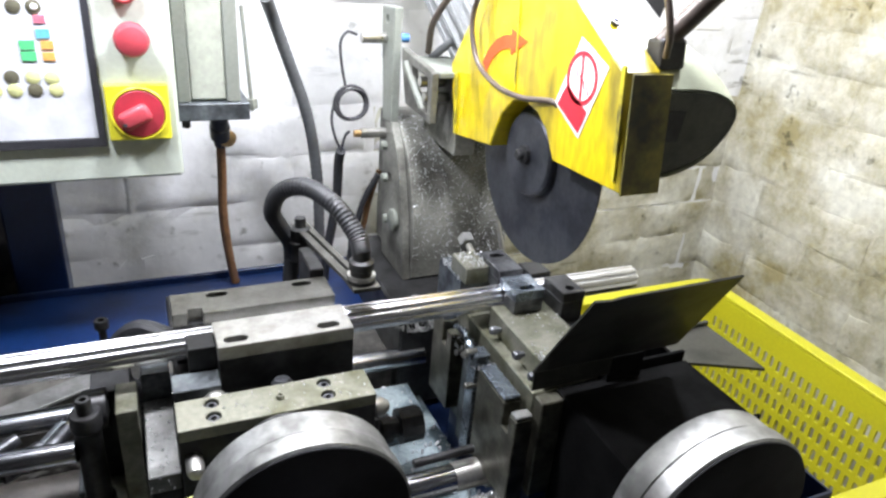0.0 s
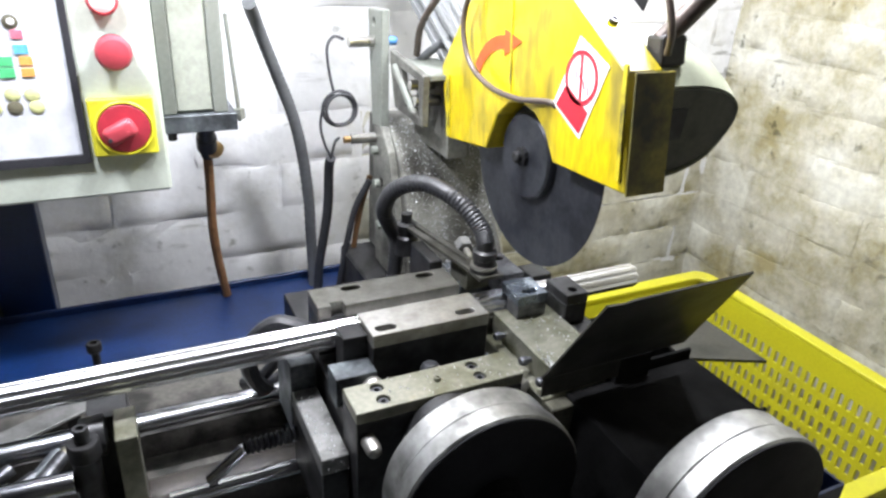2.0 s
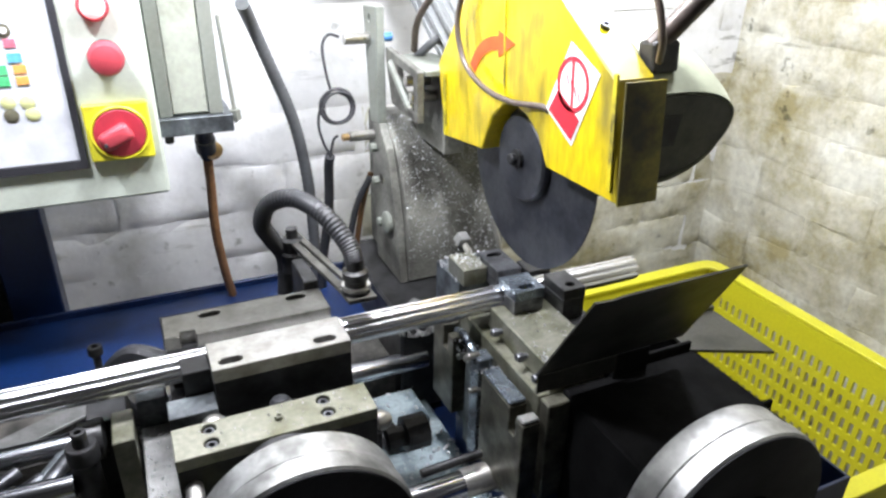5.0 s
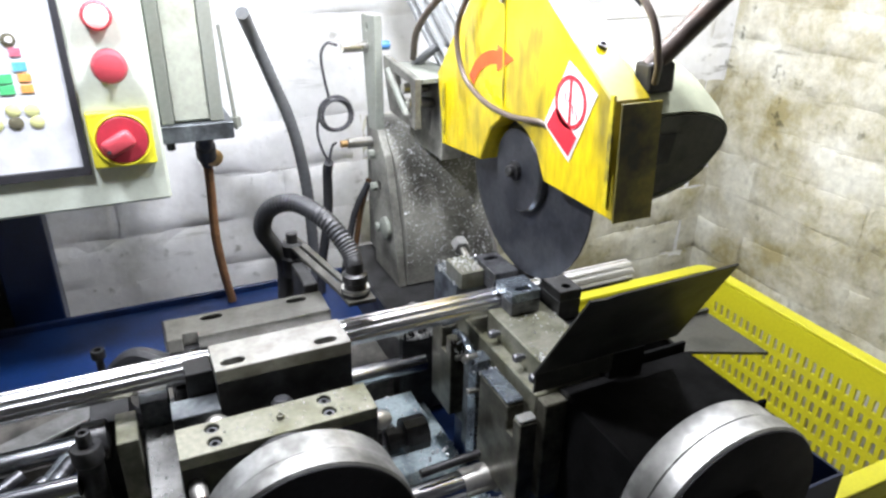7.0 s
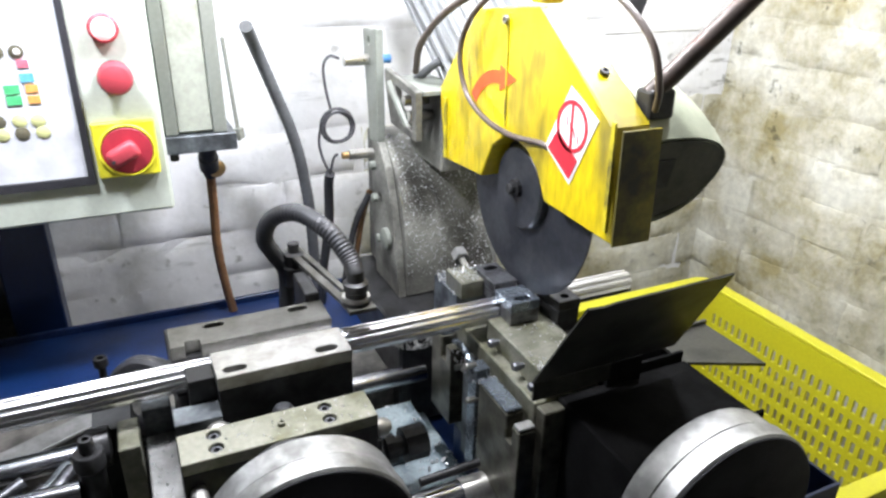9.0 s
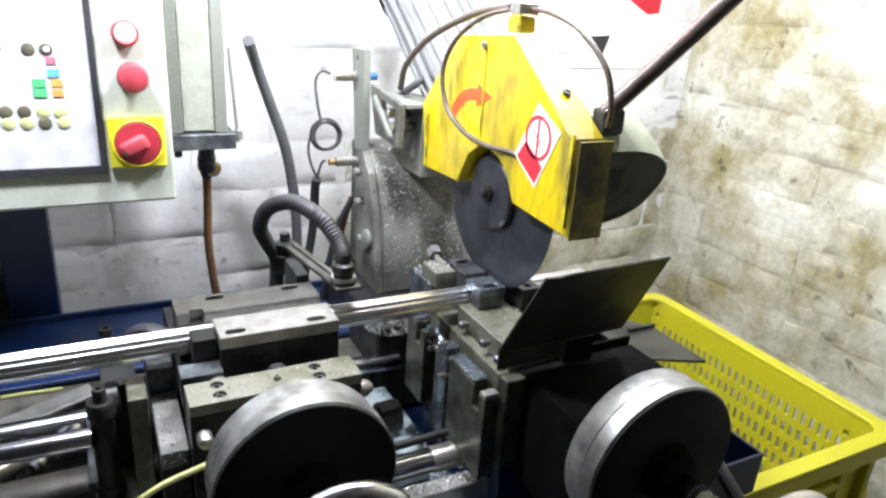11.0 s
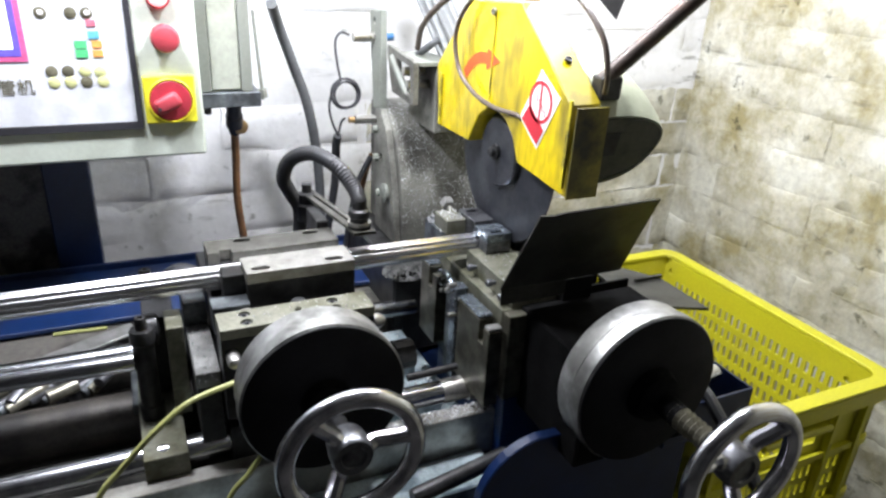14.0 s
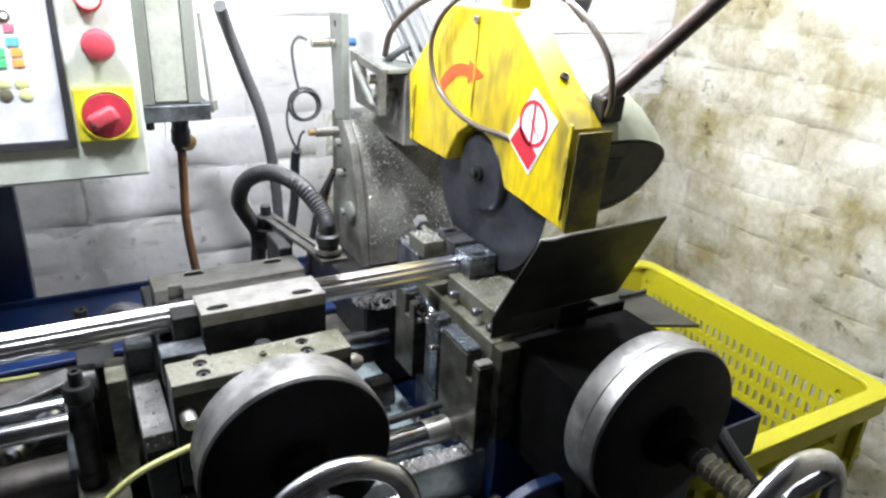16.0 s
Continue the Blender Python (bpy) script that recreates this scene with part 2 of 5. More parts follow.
def thing(name, loc, label, category, group="", kind="", moved=(0, 0, 0)):
    """An Empty at loc; moved shifts it with all of its parts."""
    ob = new(name)
    ob.location = Vector(loc) + Vector(moved)
    ob.empty_display_size = 0.02
    BASE[ob.name] = Vector(loc)
    return tagged(ob, label, category, group, kind)


def part(name, bm, material, parent, label="", smooth=False, at=None):
    """One mesh, given in the place's coordinates, under a thing or one of its parts."""
    org = BASE[parent.name]
    here = Vector(at) if at is not None else org
    bmesh.ops.recalc_face_normals(bm, faces=bm.faces[:])
    bm.transform(Matrix.Translation(-here))
    me = bpy.data.meshes.new(name)
    bm.to_mesh(me)
    bm.free()
    me.materials.append(M[material])
    if smooth:
        for p in me.polygons:
            p.use_smooth = True
        me.set_sharp_from_angle(angle=radians(35))
    ob = new(name, me)
    ob.parent = parent
    ob.location = here - org
    BASE[ob.name] = here
    return tagged(ob, label) if label else ob


def solo(name, bm, material, label, category, group="", kind="", smooth=False, at=(0, 0, 0)):
    """A thing that is one mesh."""
    here = Vector(at)
    bmesh.ops.recalc_face_normals(bm, faces=bm.faces[:])
    bm.transform(Matrix.Translation(-here))
    me = bpy.data.meshes.new(name)
    bm.to_mesh(me)
    bm.free()
    me.materials.append(M[material])
    if smooth:
        for p in me.polygons:
            p.use_smooth = True
        me.set_sharp_from_angle(angle=radians(35))
    ob = new(name, me)
    ob.location = here
    BASE[ob.name] = here
    return tagged(ob, label, category, group, kind)


def box(x0, x1, y0, y1, z0, z1, bev=0.0008, bm=None, seg=1):
    bm = bm or bmesh.new()
    g = bmesh.ops.create_cube(bm, size=1)
    m = Matrix.Translation(((x0 + x1) / 2, (y0 + y1) / 2, (z0 + z1) / 2)) @ Matrix.Diagonal((x1 - x0, y1 - y0, z1 - z0, 1))
    bmesh.ops.transform(bm, matrix=m, verts=g["verts"])
    if bev:
        es = list({e for v in g["verts"] for e in v.link_edges})
        bmesh.ops.bevel(bm, geom=es, offset=bev, segments=seg, affect="EDGES", profile=0.5)
    return bm


def frame_to(p0, p1):
    """The pose at p0 whose z points to p1."""
    d = Vector(p1) - Vector(p0)
    return Matrix.Translation(p0) @ d.to_track_quat("Z", "Y").to_matrix().to_4x4()


def lathe(p0, p1, prof, n=32, bm=None, close=True):
    """Rings of (radius, height along the axis from p0 towards p1)."""
    bm = bm or bmesh.new()
    m = frame_to(p0, p1)
    rings = []
    for r, h in prof:
        rings.append([bm.verts.new(m @ Vector((r * math.cos(2 * math.pi * i / n), r * math.sin(2 * math.pi * i / n), h))) for i in range(n)])
    for a, b in zip(rings, rings[1:]):
        for i in range(n):
            bm.faces.new((a[i], a[(i + 1) % n], b[(i + 1) % n], b[i]))
    if close:
        bm.faces.new(rings[0][::-1])
        bm.faces.new(rings[-1])
    return bm


def rod(p0, p1, r, n=20, bev=0.0006, bm=None):
    h = (Vector(p1) - Vector(p0)).length
    return lathe(p0, p1, [(r - bev, 0), (r, bev), (r, h - bev), (r - bev, h)], n, bm)


def smooth_line(pts, k=8):
    """A Catmull-Rom line through the points."""
    P = [Vector(p) for p in pts]
    P = [2 * P[0] - P[1]] + P + [2 * P[-1] - P[-2]]
    out = []
    for a, b, c, d in zip(P, P[1:], P[2:], P[3:]):
        for i in range(k):
            t = i / k
            out.append(0.5 * (2 * b + (c - a) * t + (2 * a - 5 * b + 4 * c - d) * t * t + (3 * b - a - 3 * c + d) * t ** 3))
    return out + [P[-2]]


def hose(pts, r, n=10, k=8, ribs=0.0, bm=None):
    """A round hose along a smooth line; ribs: the depth of its corrugation."""
    bm = bm or bmesh.new()
    line = smooth_line(pts, k)
    up, last, rings = None, None, []
    for i, p in enumerate(line):
        d = (line[min(i + 1, len(line) - 1)] - line[max(i - 1, 0)]).normalized()
        if up is None:
            up = d.orthogonal().normalized()
        up = (up - d * up.dot(d)).normalized()
        s = d.cross(up)
        rr = r - (ribs if i % 2 else 0)
        rings.append([bm.verts.new(p + rr * (math.cos(2 * math.pi * j / n) * up + math.sin(2 * math.pi * j / n) * s)) for j in range(n)])
    for a, b in zip(rings, rings[1:]):
        for j in range(n):
            bm.faces.new((a[j], a[(j + 1) % n], b[(j + 1) % n], b[j]))
    bm.faces.new(rings[0][::-1])
    bm.faces.new(rings[-1])
    return bm


def slot(cx, cy, half, r, n=8):
    """An oblong outline along x."""
    return [(cx + half + r * math.cos(a), cy + r * math.sin(a)) for a in np.linspace(-math.pi / 2, math.pi / 2, n)] + \
           [(cx - half + r * math.cos(a), cy + r * math.sin(a)) for a in np.linspace(math.pi / 2, 3 * math.pi / 2, n)]


def ring2(cx, cy, r, n=20):
    return [(cx + r * math.cos(2 * math.pi * i / n), cy + r * math.sin(2 * math.pi * i / n)) for i in range(n)]


def plate(outline, holes, depth, m, bev=0.0):
    """A flat plate with holes through it: outlines in its own x, y; it runs from 0 down to -depth, then takes the pose m."""
    bm = bmesh.new()
    for lp in [outline, *holes]:
        vs = [bm.verts.new((x, y, 0)) for x, y in lp]
        for a, b in zip(vs, vs[1:] + vs[:1]):
            bm.edges.new((a, b))
    bmesh.ops.triangle_fill(bm, edges=bm.edges[:], use_beauty=True, use_dissolve=False)
    g = bmesh.ops.extrude_face_region(bm, geom=bm.faces[:])
    bmesh.ops.translate(bm, verts=[v for v in g["geom"] if isinstance(v, bmesh.types.BMVert)], vec=(0, 0, -depth))
    if bev:
        es = [e for e in bm.edges if len(e.link_faces) == 2 and abs(e.link_faces[0].normal.dot(e.link_faces[1].normal)) < 0.3]
        bmesh.ops.bevel(bm, geom=es, offset=bev, segments=1, affect="EDGES", profile=0.5)
    bm.transform(m)
    return bm


def rect(x0, x1, y0, y1):
    return [(x0, y0), (x1, y0), (x1, y1), (x0, y1)]


ALONG_X = Matrix(((0, 0, -1, 0), (1, 0, 0, 0), (0, 1, 0, 0), (0, 0, 0, 1)))   # own x, y are the place's y, z; depth goes to +x
ALONG_Y = Matrix(((1, 0, 0, 0), (0, 0, -1, 0), (0, 1, 0, 0), (0, 0, 0, 1)))   # own x, y are the place's x, z; depth goes to +y


def shift(x=0, y=0, z=0):
    return Matrix.Translation((x, y, z))


def chip(bm, m):
    """A small block with the pose m."""
    v = [bm.verts.new(m @ Vector((x, y, z))) for x in (-0.5, 0.5) for y in (-0.5, 0.5) for z in (-0.5, 0.5)]
    for q in ((0, 1, 3, 2), (4, 6, 7, 5), (0, 4, 5, 1), (2, 3, 7, 6), (0, 2, 6, 4), (1, 5, 7, 3)):
        bm.faces.new([v[k] for k in q])


def screw(p, axis, r, h, parent, name="cap_screw", material="black_steel", at=None):
    """A socket cap screw whose head stands up from p along axis."""
    p, axis = Vector(p), Vector(axis)
    bm = lathe(p, p + axis, [(r * 0.9, 0), (r, 0.1 * h), (r, h * 0.85), (r * 0.9, h), (r * 0.5, h), (r * 0.5, h * 0.5)], 16)
    return part(name, bm, material, parent, smooth=True)

# ---- setting ----
def slab(name, x0, x1, y0, y1, z0, z1, material, label, category):
    return solo(name, box(x0, x1, y0, y1, z0, z1, 0), material, label, category, kind="structure")


slab("floor", -2.6, 1.25, -2.4, 1.2, -0.1, 0, "concrete", "dark oily concrete workshop floor", "floor")
# ceiling, left and front walls: unseen, added dark to limit bounced light
slab("ceiling", -2.6, 1.25, -2.4, 1.2, 2.5, 2.6, "plaster", "unseen dark ceiling added to close the room", "ceiling")
wall_back = slab("wall_back", -2.6, 1.25, 1.003, 1.2, 0, 2.5, "white_brick", "whitewashed brick wall behind the machine", "wall")
wall_right = slab("wall_right", 1.073, 1.25, -2.4, 1.003, 0, 2.5, "cream_brick", "cream stained brick wall beside the crate", "wall")
slab("wall_left", -2.75, -2.6, -2.4, 1.2, 0, 2.5, "plaster", "unseen dark wall added to close the room", "wall")
slab("wall_front", -2.6, 1.25, -2.55, -2.4, 0, 2.5, "plaster", "unseen dark wall added to close the room", "wall")

# ---- bench frame in blue enamel ----
bench = thing("bench_frame", (-0.2, 0.8, 0.0), "blue enamelled steel bench frame with drip tray behind the feed", "bench")
bm = box(-0.95, 0.245, 0.72, 0.883, 0.851, 0.857, 0.001)
box(-0.95, 0.245, 0.877, 0.883, 0.851, 0.866, 0.001, bm)
part("drip_tray", bm, "blue", bench, "blue enamelled drip tray")
# near upright is navy instead of blue for the cabinet's shadow on it
part("upright", box(-0.186, -0.127, 0.90, 0.945, 0.0, 1.09, 0.002), "navy", bench)
part("upright", box(-0.80, -0.74, 0.90, 0.945, 0.0, 1.09, 0.002), "blue", bench)
part("cross_rail", box(-0.95, 0.245, 0.884, 0.90, 0.80, 0.851, 0.002), "navy", bench)
part("back_panel", box(-0.95, -0.19, 0.955, 0.962, 0.70, 1.09, 0.001), "gutter", bench, "dull grey sheet behind the upright")

# ---- machine bed ----
bed = thing("machine_bed", (0.0, 0.5, 0.0), "pale blue cast machine bed with rails and chips on it", "machine bed")
part("base", box(-0.75, 0.50, 0.33, 0.86, 0.06, 0.78, 0.004), "navy", bed)
part("bed_top", box(0.10, 0.262, 0.410, 0.72, 0.781, 0.80, 0.002), "paleblue", bed, "worn pale blue bed surface")
# left stretch of the bed top, coloured darker than the right
part("bed_top_left", box(-0.75, 0.0995, 0.410, 0.72, 0.781, 0.80, 0.002), "gutter", bed, "darker left part of the bed surface")
part("front_rail", box(-0.75, 0.275, 0.389, 0.409, 0.79, 0.848, 0.001), "steel", bed, "oily steel rail strewn with chips")
part("step", box(-0.3, 0.25, 0.335, 0.388, 0.781, 0.80, 0.002), "paleblue", bed)
part("rib", box(0.02, 0.235, 0.46, 0.475, 0.801, 0.822, 0.002), "paleblue", bed)
part("rib", box(0.10, 0.235, 0.545, 0.600, 0.801, 0.840, 0.002), "paleblue", bed)
part("gutter", box(-0.75, 0.23, 0.640, 0.7195, 0.801, 0.848, 0.001), "gutter", bed, "dark oily gutter")
part("gutter_floor", box(-0.75, 0.06, 0.53, 0.60, 0.801, 0.818, 0.001), "gutter", bed)
part("guide_rod", rod((-0.75, 0.427, 0.858), (0.262, 0.427, 0.858), 0.0130), "rod", bed, smooth=True)
part("guide_rod", rod((-0.75, 0.622, 0.860), (0.262, 0.622, 0.860), 0.0120), "rod", bed, smooth=True)
part("rod_collar", lathe((0.215, 0.427, 0.858), (0.262, 0.427, 0.858), [(0.0132, 0), (0.0137, 0.001), (0.0137, 0.03), (0.0165, 0.032), (0.0165, 0.046)], 24), "steel", bed, smooth=True)
part("feed_cylinder", rod((-0.75, 0.522, 0.842), (0.135, 0.522, 0.842), 0.027, 28, 0.001), "cylinder", bed, "grimy pneumatic feed cylinder", smooth=True)
part("piston_rod", rod((-0.03, 0.50, 0.868), (0.20, 0.50, 0.868), 0.007), "rod", bed, smooth=True)
part("stop_nut", lathe((0.165, 0.50, 0.868), (0.215, 0.50, 0.868), [(0.010, 0), (0.015, 0.002), (0.015, 0.012), (0.011, 0.013), (0.011, 0.02), (0.018, 0.021), (0.018, 0.044), (0.013, 0.046)], 12), "black_steel", bed)
part("stop_pin", rod((0.175, 0.43, 0.884), (0.235, 0.43, 0.886), 0.0042), "black_steel", bed, smooth=True)
part("tie_bar", rod((0.14, 0.322, 0.822), (0.25, 0.335, 0.832), 0.0085), "black_steel", bed, smooth=True)
part("spring", hose([(0.088, 0.492, 0.914), (0.036, 0.494, 0.910)], 0.0075, 12, 22, 0.0026), "jaw", bed, "coiled steel spring", smooth=True)
part("spring_rod", rod((0.036, 0.494, 0.910), (0.004, 0.498, 0.880), 0.0055), "rod", bed, smooth=True)

# rear support of the rods and bar stock, standing on the bed
sup = thing("rod_support", (-0.09, 0.45, 0.80), "oily steel support block with clamped black posts", "support block")
part("foot", plate(rect(-0.094, -0.0545, 0.405, 0.545), [ring2(-0.076, 0.42, 0.0055), ring2(-0.076, 0.53, 0.0055)], 0.07, shift(z=0.872), 0.0008), "olive", sup)
screw((-0.076, 0.42, 0.858), (0, 0, 1), 0.0053, 0.006, sup, "cap_screw", "black_steel")
screw((-0.076, 0.53, 0.860), (0, 0, 1), 0.0045, 0.006, sup)
part("post", lathe((-0.081, 0.475, 0.8722), (-0.081, 0.475, 0.972), [(0.012, 0), (0.012, 0.014), (0.0098, 0.016), (0.0098, 0.084), (0.0115, 0.086), (0.0115, 0.098), (0.0105, 0.0997)], 24), "black_steel", sup, smooth=True)
screw((-0.081, 0.475, 0.972), (0, 0, 1), 0.0055, 0.012, sup)
part("clamp_ring", lathe((-0.085, 0.495, 0.958), (-0.060, 0.495, 0.958), [(0.010, 0), (0.016, 0.001), (0.016, 0.018), (0.010, 0.02)], 20), "black_steel", sup, smooth=True)
part("column", box(-0.060, -0.044, 0.466, 0.505, 0.872, 0.972, 0.0008), "olive", sup)
part("cap", box(-0.080, -0.05, 0.51, 0.56, 0.872, 0.962, 0.0008), "black_steel", sup)
part("tall_bolt", rod((-0.072, 0.611, 0.86), (-0.072, 0.611, 0.968), 0.0035), "black_steel", sup, smooth=True)
screw((-0.072, 0.611, 0.962), (0, 0, 1), 0.0065, 0.009, sup)
part("bolt_foot", box(-0.10, -0.07, 0.50, 0.63, 0.858, 0.87, 0.001), "slate", sup)

bar = thing("support_bar", (-0.3, 0.45, 0.90), "bright steel bars lying beside the feed", "steel bar", "loose bars on the bed")
part("bar_body", rod((-0.75, 0.52, 0.925), (-0.09, 0.47, 0.940), 0.009), "rod", bar, smooth=True)
bar2 = thing("support_bar", (-0.3, 0.56, 0.90), "bright flat steel strip lying beside the feed", "steel bar", "loose bars on the bed")
bm = box(-0.16, 0.0, -0.013, 0.013, 0.0, 0.004, 0.0008)
bm.transform(pose(-0.092, 0.668, 0.866, 0, -4.5, 19.4))
part("bar_body", bm, "slate_lit", bar2)
part("bar_foot", box(-0.112, -0.100, 0.655, 0.667, 0.848, 0.8648, 0.0005), "black_steel", bar2)
under = thing("off_cuts", (-0.4, 0.45, 0.82), "pile of bright tube off-cuts under the feed", "off-cuts")
rng = random.Random(4)
for i in range(44):
    x = -0.55 + 0.42 * (i + rng.random()) / 44
    y = 0.553 + 0.016 * rng.random()
    a = rng.uniform(0.35, 1.1)
    l = rng.uniform(0.026, 0.058)
    z = 0.850 + 0.016 * rng.random()
    part("off_cut", rod((x, y, z), (x + l * math.cos(a), y + l * math.sin(a), z + 0.01 * rng.random()), 0.0055 + 0.002 * rng.random(), 12), ("jaw", "slate", "steel_oily", "jaw")[i % 4], under, smooth=True)

# ---- the tube ----
def fluted(x0, x1, cy, cz, r, n=96, lobes=8, wall=0.0012):
    bm = bmesh.new()
    rings = []
    for x, s in ((x0, 0), (x0, 1), (x1, 1), (x1, 0)):
        ring = []
        for i in range(n):
            a = 2 * math.pi * i / n
            rr = r * (1 - 0.17 * (0.5 + 0.5 * math.cos(lobes * a)) ** 5) - (0 if s else wall)
            ring.append(bm.verts.new((x, cy + rr * math.cos(a), cz + rr * math.sin(a))))
        rings.append(ring)
    for a, b in zip(rings, rings[1:] + rings[:1]):
        for i in range(n):
            bm.faces.new((a[i], a[(i + 1) % n], b[(i + 1) % n], b[i]))
    return bm


tube = solo("work_tube", fluted(-1.9, 0.3245, 0.505, 1.0, 0.0125), "chrome", "long bright fluted metal tube clamped for cutting", "metal tube", smooth=True, at=(0, 0.505, 1.0))
cut = solo("cut_tube", fluted(0.3255, 0.4465, 0.505, 1.0, 0.0125), "chrome", "short bright fluted tube just sawn off the stock", "metal tube", smooth=True, at=(0.386, 0.505, 1.0))

# ---- feed carriage ----
car = thing("feed_carriage", (0.055, 0.46, 0.85), "sliding feed carriage with clamp blocks, drum and handwheel", "feed carriage")
# clamp and cylinder blocks: pale top plates, bodies coloured black for shaded sides
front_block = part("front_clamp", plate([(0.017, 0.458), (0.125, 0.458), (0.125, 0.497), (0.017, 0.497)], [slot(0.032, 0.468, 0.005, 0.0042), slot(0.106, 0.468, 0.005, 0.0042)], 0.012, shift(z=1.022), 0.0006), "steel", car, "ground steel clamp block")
part("shaded_block", box(0.0172, 0.1248, 0.4582, 0.4925, 0.972, 1.0099, 0.0006), "black_steel", front_block)
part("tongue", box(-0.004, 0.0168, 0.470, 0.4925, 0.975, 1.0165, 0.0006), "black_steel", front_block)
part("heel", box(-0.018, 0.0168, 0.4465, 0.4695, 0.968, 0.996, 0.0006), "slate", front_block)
# rear clamp gets a darker steel because it lies in shade
rear_block = part("rear_clamp", plate([(-0.012, 0.516), (0.000, 0.516), (0.000, 0.5225), (0.012, 0.5225), (0.012, 0.5135), (0.124, 0.5135), (0.124, 0.550), (-0.012, 0.550)], [slot(0.026, 0.542, 0.005, 0.0040), slot(0.100, 0.542, 0.005, 0.0040)], 0.012, shift(z=1.022), 0.0006), "clamp_dark", car, "oily steel clamp block, darkened for shade")
part("shaded_block", box(-0.0118, 0.1238, 0.5175, 0.5498, 0.972, 1.0099, 0.0006), "black_steel", rear_block)
for x, y in ((0.032, 0.468), (0.106, 0.468), (0.026, 0.542), (0.100, 0.542)):
    screw((x, y, 1.0085), (0, 0, 1), 0.0034, 0.006, car, "cap_screw", "jaw")
part("rear_bearing", box(-0.015, 0.125, 0.602, 0.642, 0.842, 0.90, 0.001), "black_steel", car)
part("saddle", box(-0.0145, 0.13, 0.40, 0.640, 0.9005, 0.9715, 0.001), "black_steel", car)
part("bearing_block", box(-0.015, 0.125, 0.409, 0.445, 0.842, 0.8845, 0.001), "black_steel", car)
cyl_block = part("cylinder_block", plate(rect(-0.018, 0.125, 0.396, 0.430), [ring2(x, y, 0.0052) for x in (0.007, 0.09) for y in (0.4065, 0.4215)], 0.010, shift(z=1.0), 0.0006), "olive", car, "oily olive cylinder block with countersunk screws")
part("shaded_block", box(-0.0178, 0.1248, 0.3962, 0.4298, 0.905, 0.9899, 0.0006), "black_steel", cyl_block)
for x in (0.007, 0.09):
    for y in (0.4065, 0.4215):
        screw((x, y, 0.9905), (0, 0, 1), 0.0044, 0.0075, car, "cap_screw", "jaw")
screw((0.055, 0.413, 1.0), (0, 0, 1), 0.003, 0.003, car, "plug", "olive")
part("rounded_nut", lathe((-0.009, 0.378, 0.974), (-0.009, 0.396, 0.974), [(0.002, 0), (0.005, 0.002), (0.0062, 0.006), (0.0062, 0.018)], 16), "steel", car, smooth=True)
part("rounded_nut", lathe((0.062, 0.440, 0.984), (0.062, 0.4425, 1.0), [(0.0085, 0), (0.0085, 0.008), (0.006, 0.0115), (0.002, 0.0125)], 16), "jaw", car, smooth=True)
part("rounded_nut", lathe((0.012, 0.442, 0.980), (0.012, 0.4445, 0.995), [(0.008, 0), (0.008, 0.009), (0.005, 0.012), (0.002, 0.013)], 16), "steel", car, smooth=True)
part("rounded_nut", lathe((0.128, 0.410, 0.975), (0.140, 0.410, 0.975), [(0.008, 0), (0.008, 0.006), (0.004, 0.012)], 16), "steel", car, smooth=True)
# end plate: grey top, body below coloured black as its shaded sides
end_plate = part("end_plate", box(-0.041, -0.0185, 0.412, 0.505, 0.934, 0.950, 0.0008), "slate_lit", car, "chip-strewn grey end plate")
part("shaded_plate", box(-0.0405, -0.0187, 0.4125, 0.5045, 0.872, 0.9338, 0.0008), "black_steel", end_plate)
part("end_ledge", box(-0.041, -0.0185, 0.5055, 0.560, 0.90, 0.975, 0.0008), "slate", car)
part("drum_neck", rod((0.0534, 0.396, 0.965), (0.0534, 0.3525, 0.965), 0.035, 32, 0.001), "black_steel", car, smooth=True)
drum = part("drum", lathe((0.0534, 0.352, 0.9673), (0.0534, 0.30, 0.9673), [(0.050, 0), (0.0675, 0.001), (0.0690, 0.003), (0.0690, 0.0215), (0.0678, 0.0222), (0.0678, 0.0232), (0.0706, 0.0238), (0.0706, 0.0375), (0.0690, 0.039), (0.058, 0.039), (0.056, 0.036), (0.03, 0.036)], 64), "alu", car, "turned aluminium drum", smooth=True)
part("drum_face", lathe((0.0534, 0.3128, 0.9673), (0.0534, 0.30, 0.9673), [(0.0688, 0), (0.0688, 0.0010), (0.0670, 0.0022), (0.02, 0.0022)], 64), "drum_shade", drum, "drum face coloured black as shaded", smooth=True)
part("screw_boss", lathe((0.0534, 0.3105, 0.9673), (0.0534, 0.280, 0.9673), [(0.022, 0), (0.019, 0.010), (0.010, 0.014), (0.010, 0.029)], 24), "pit_shade", drum, smooth=True)


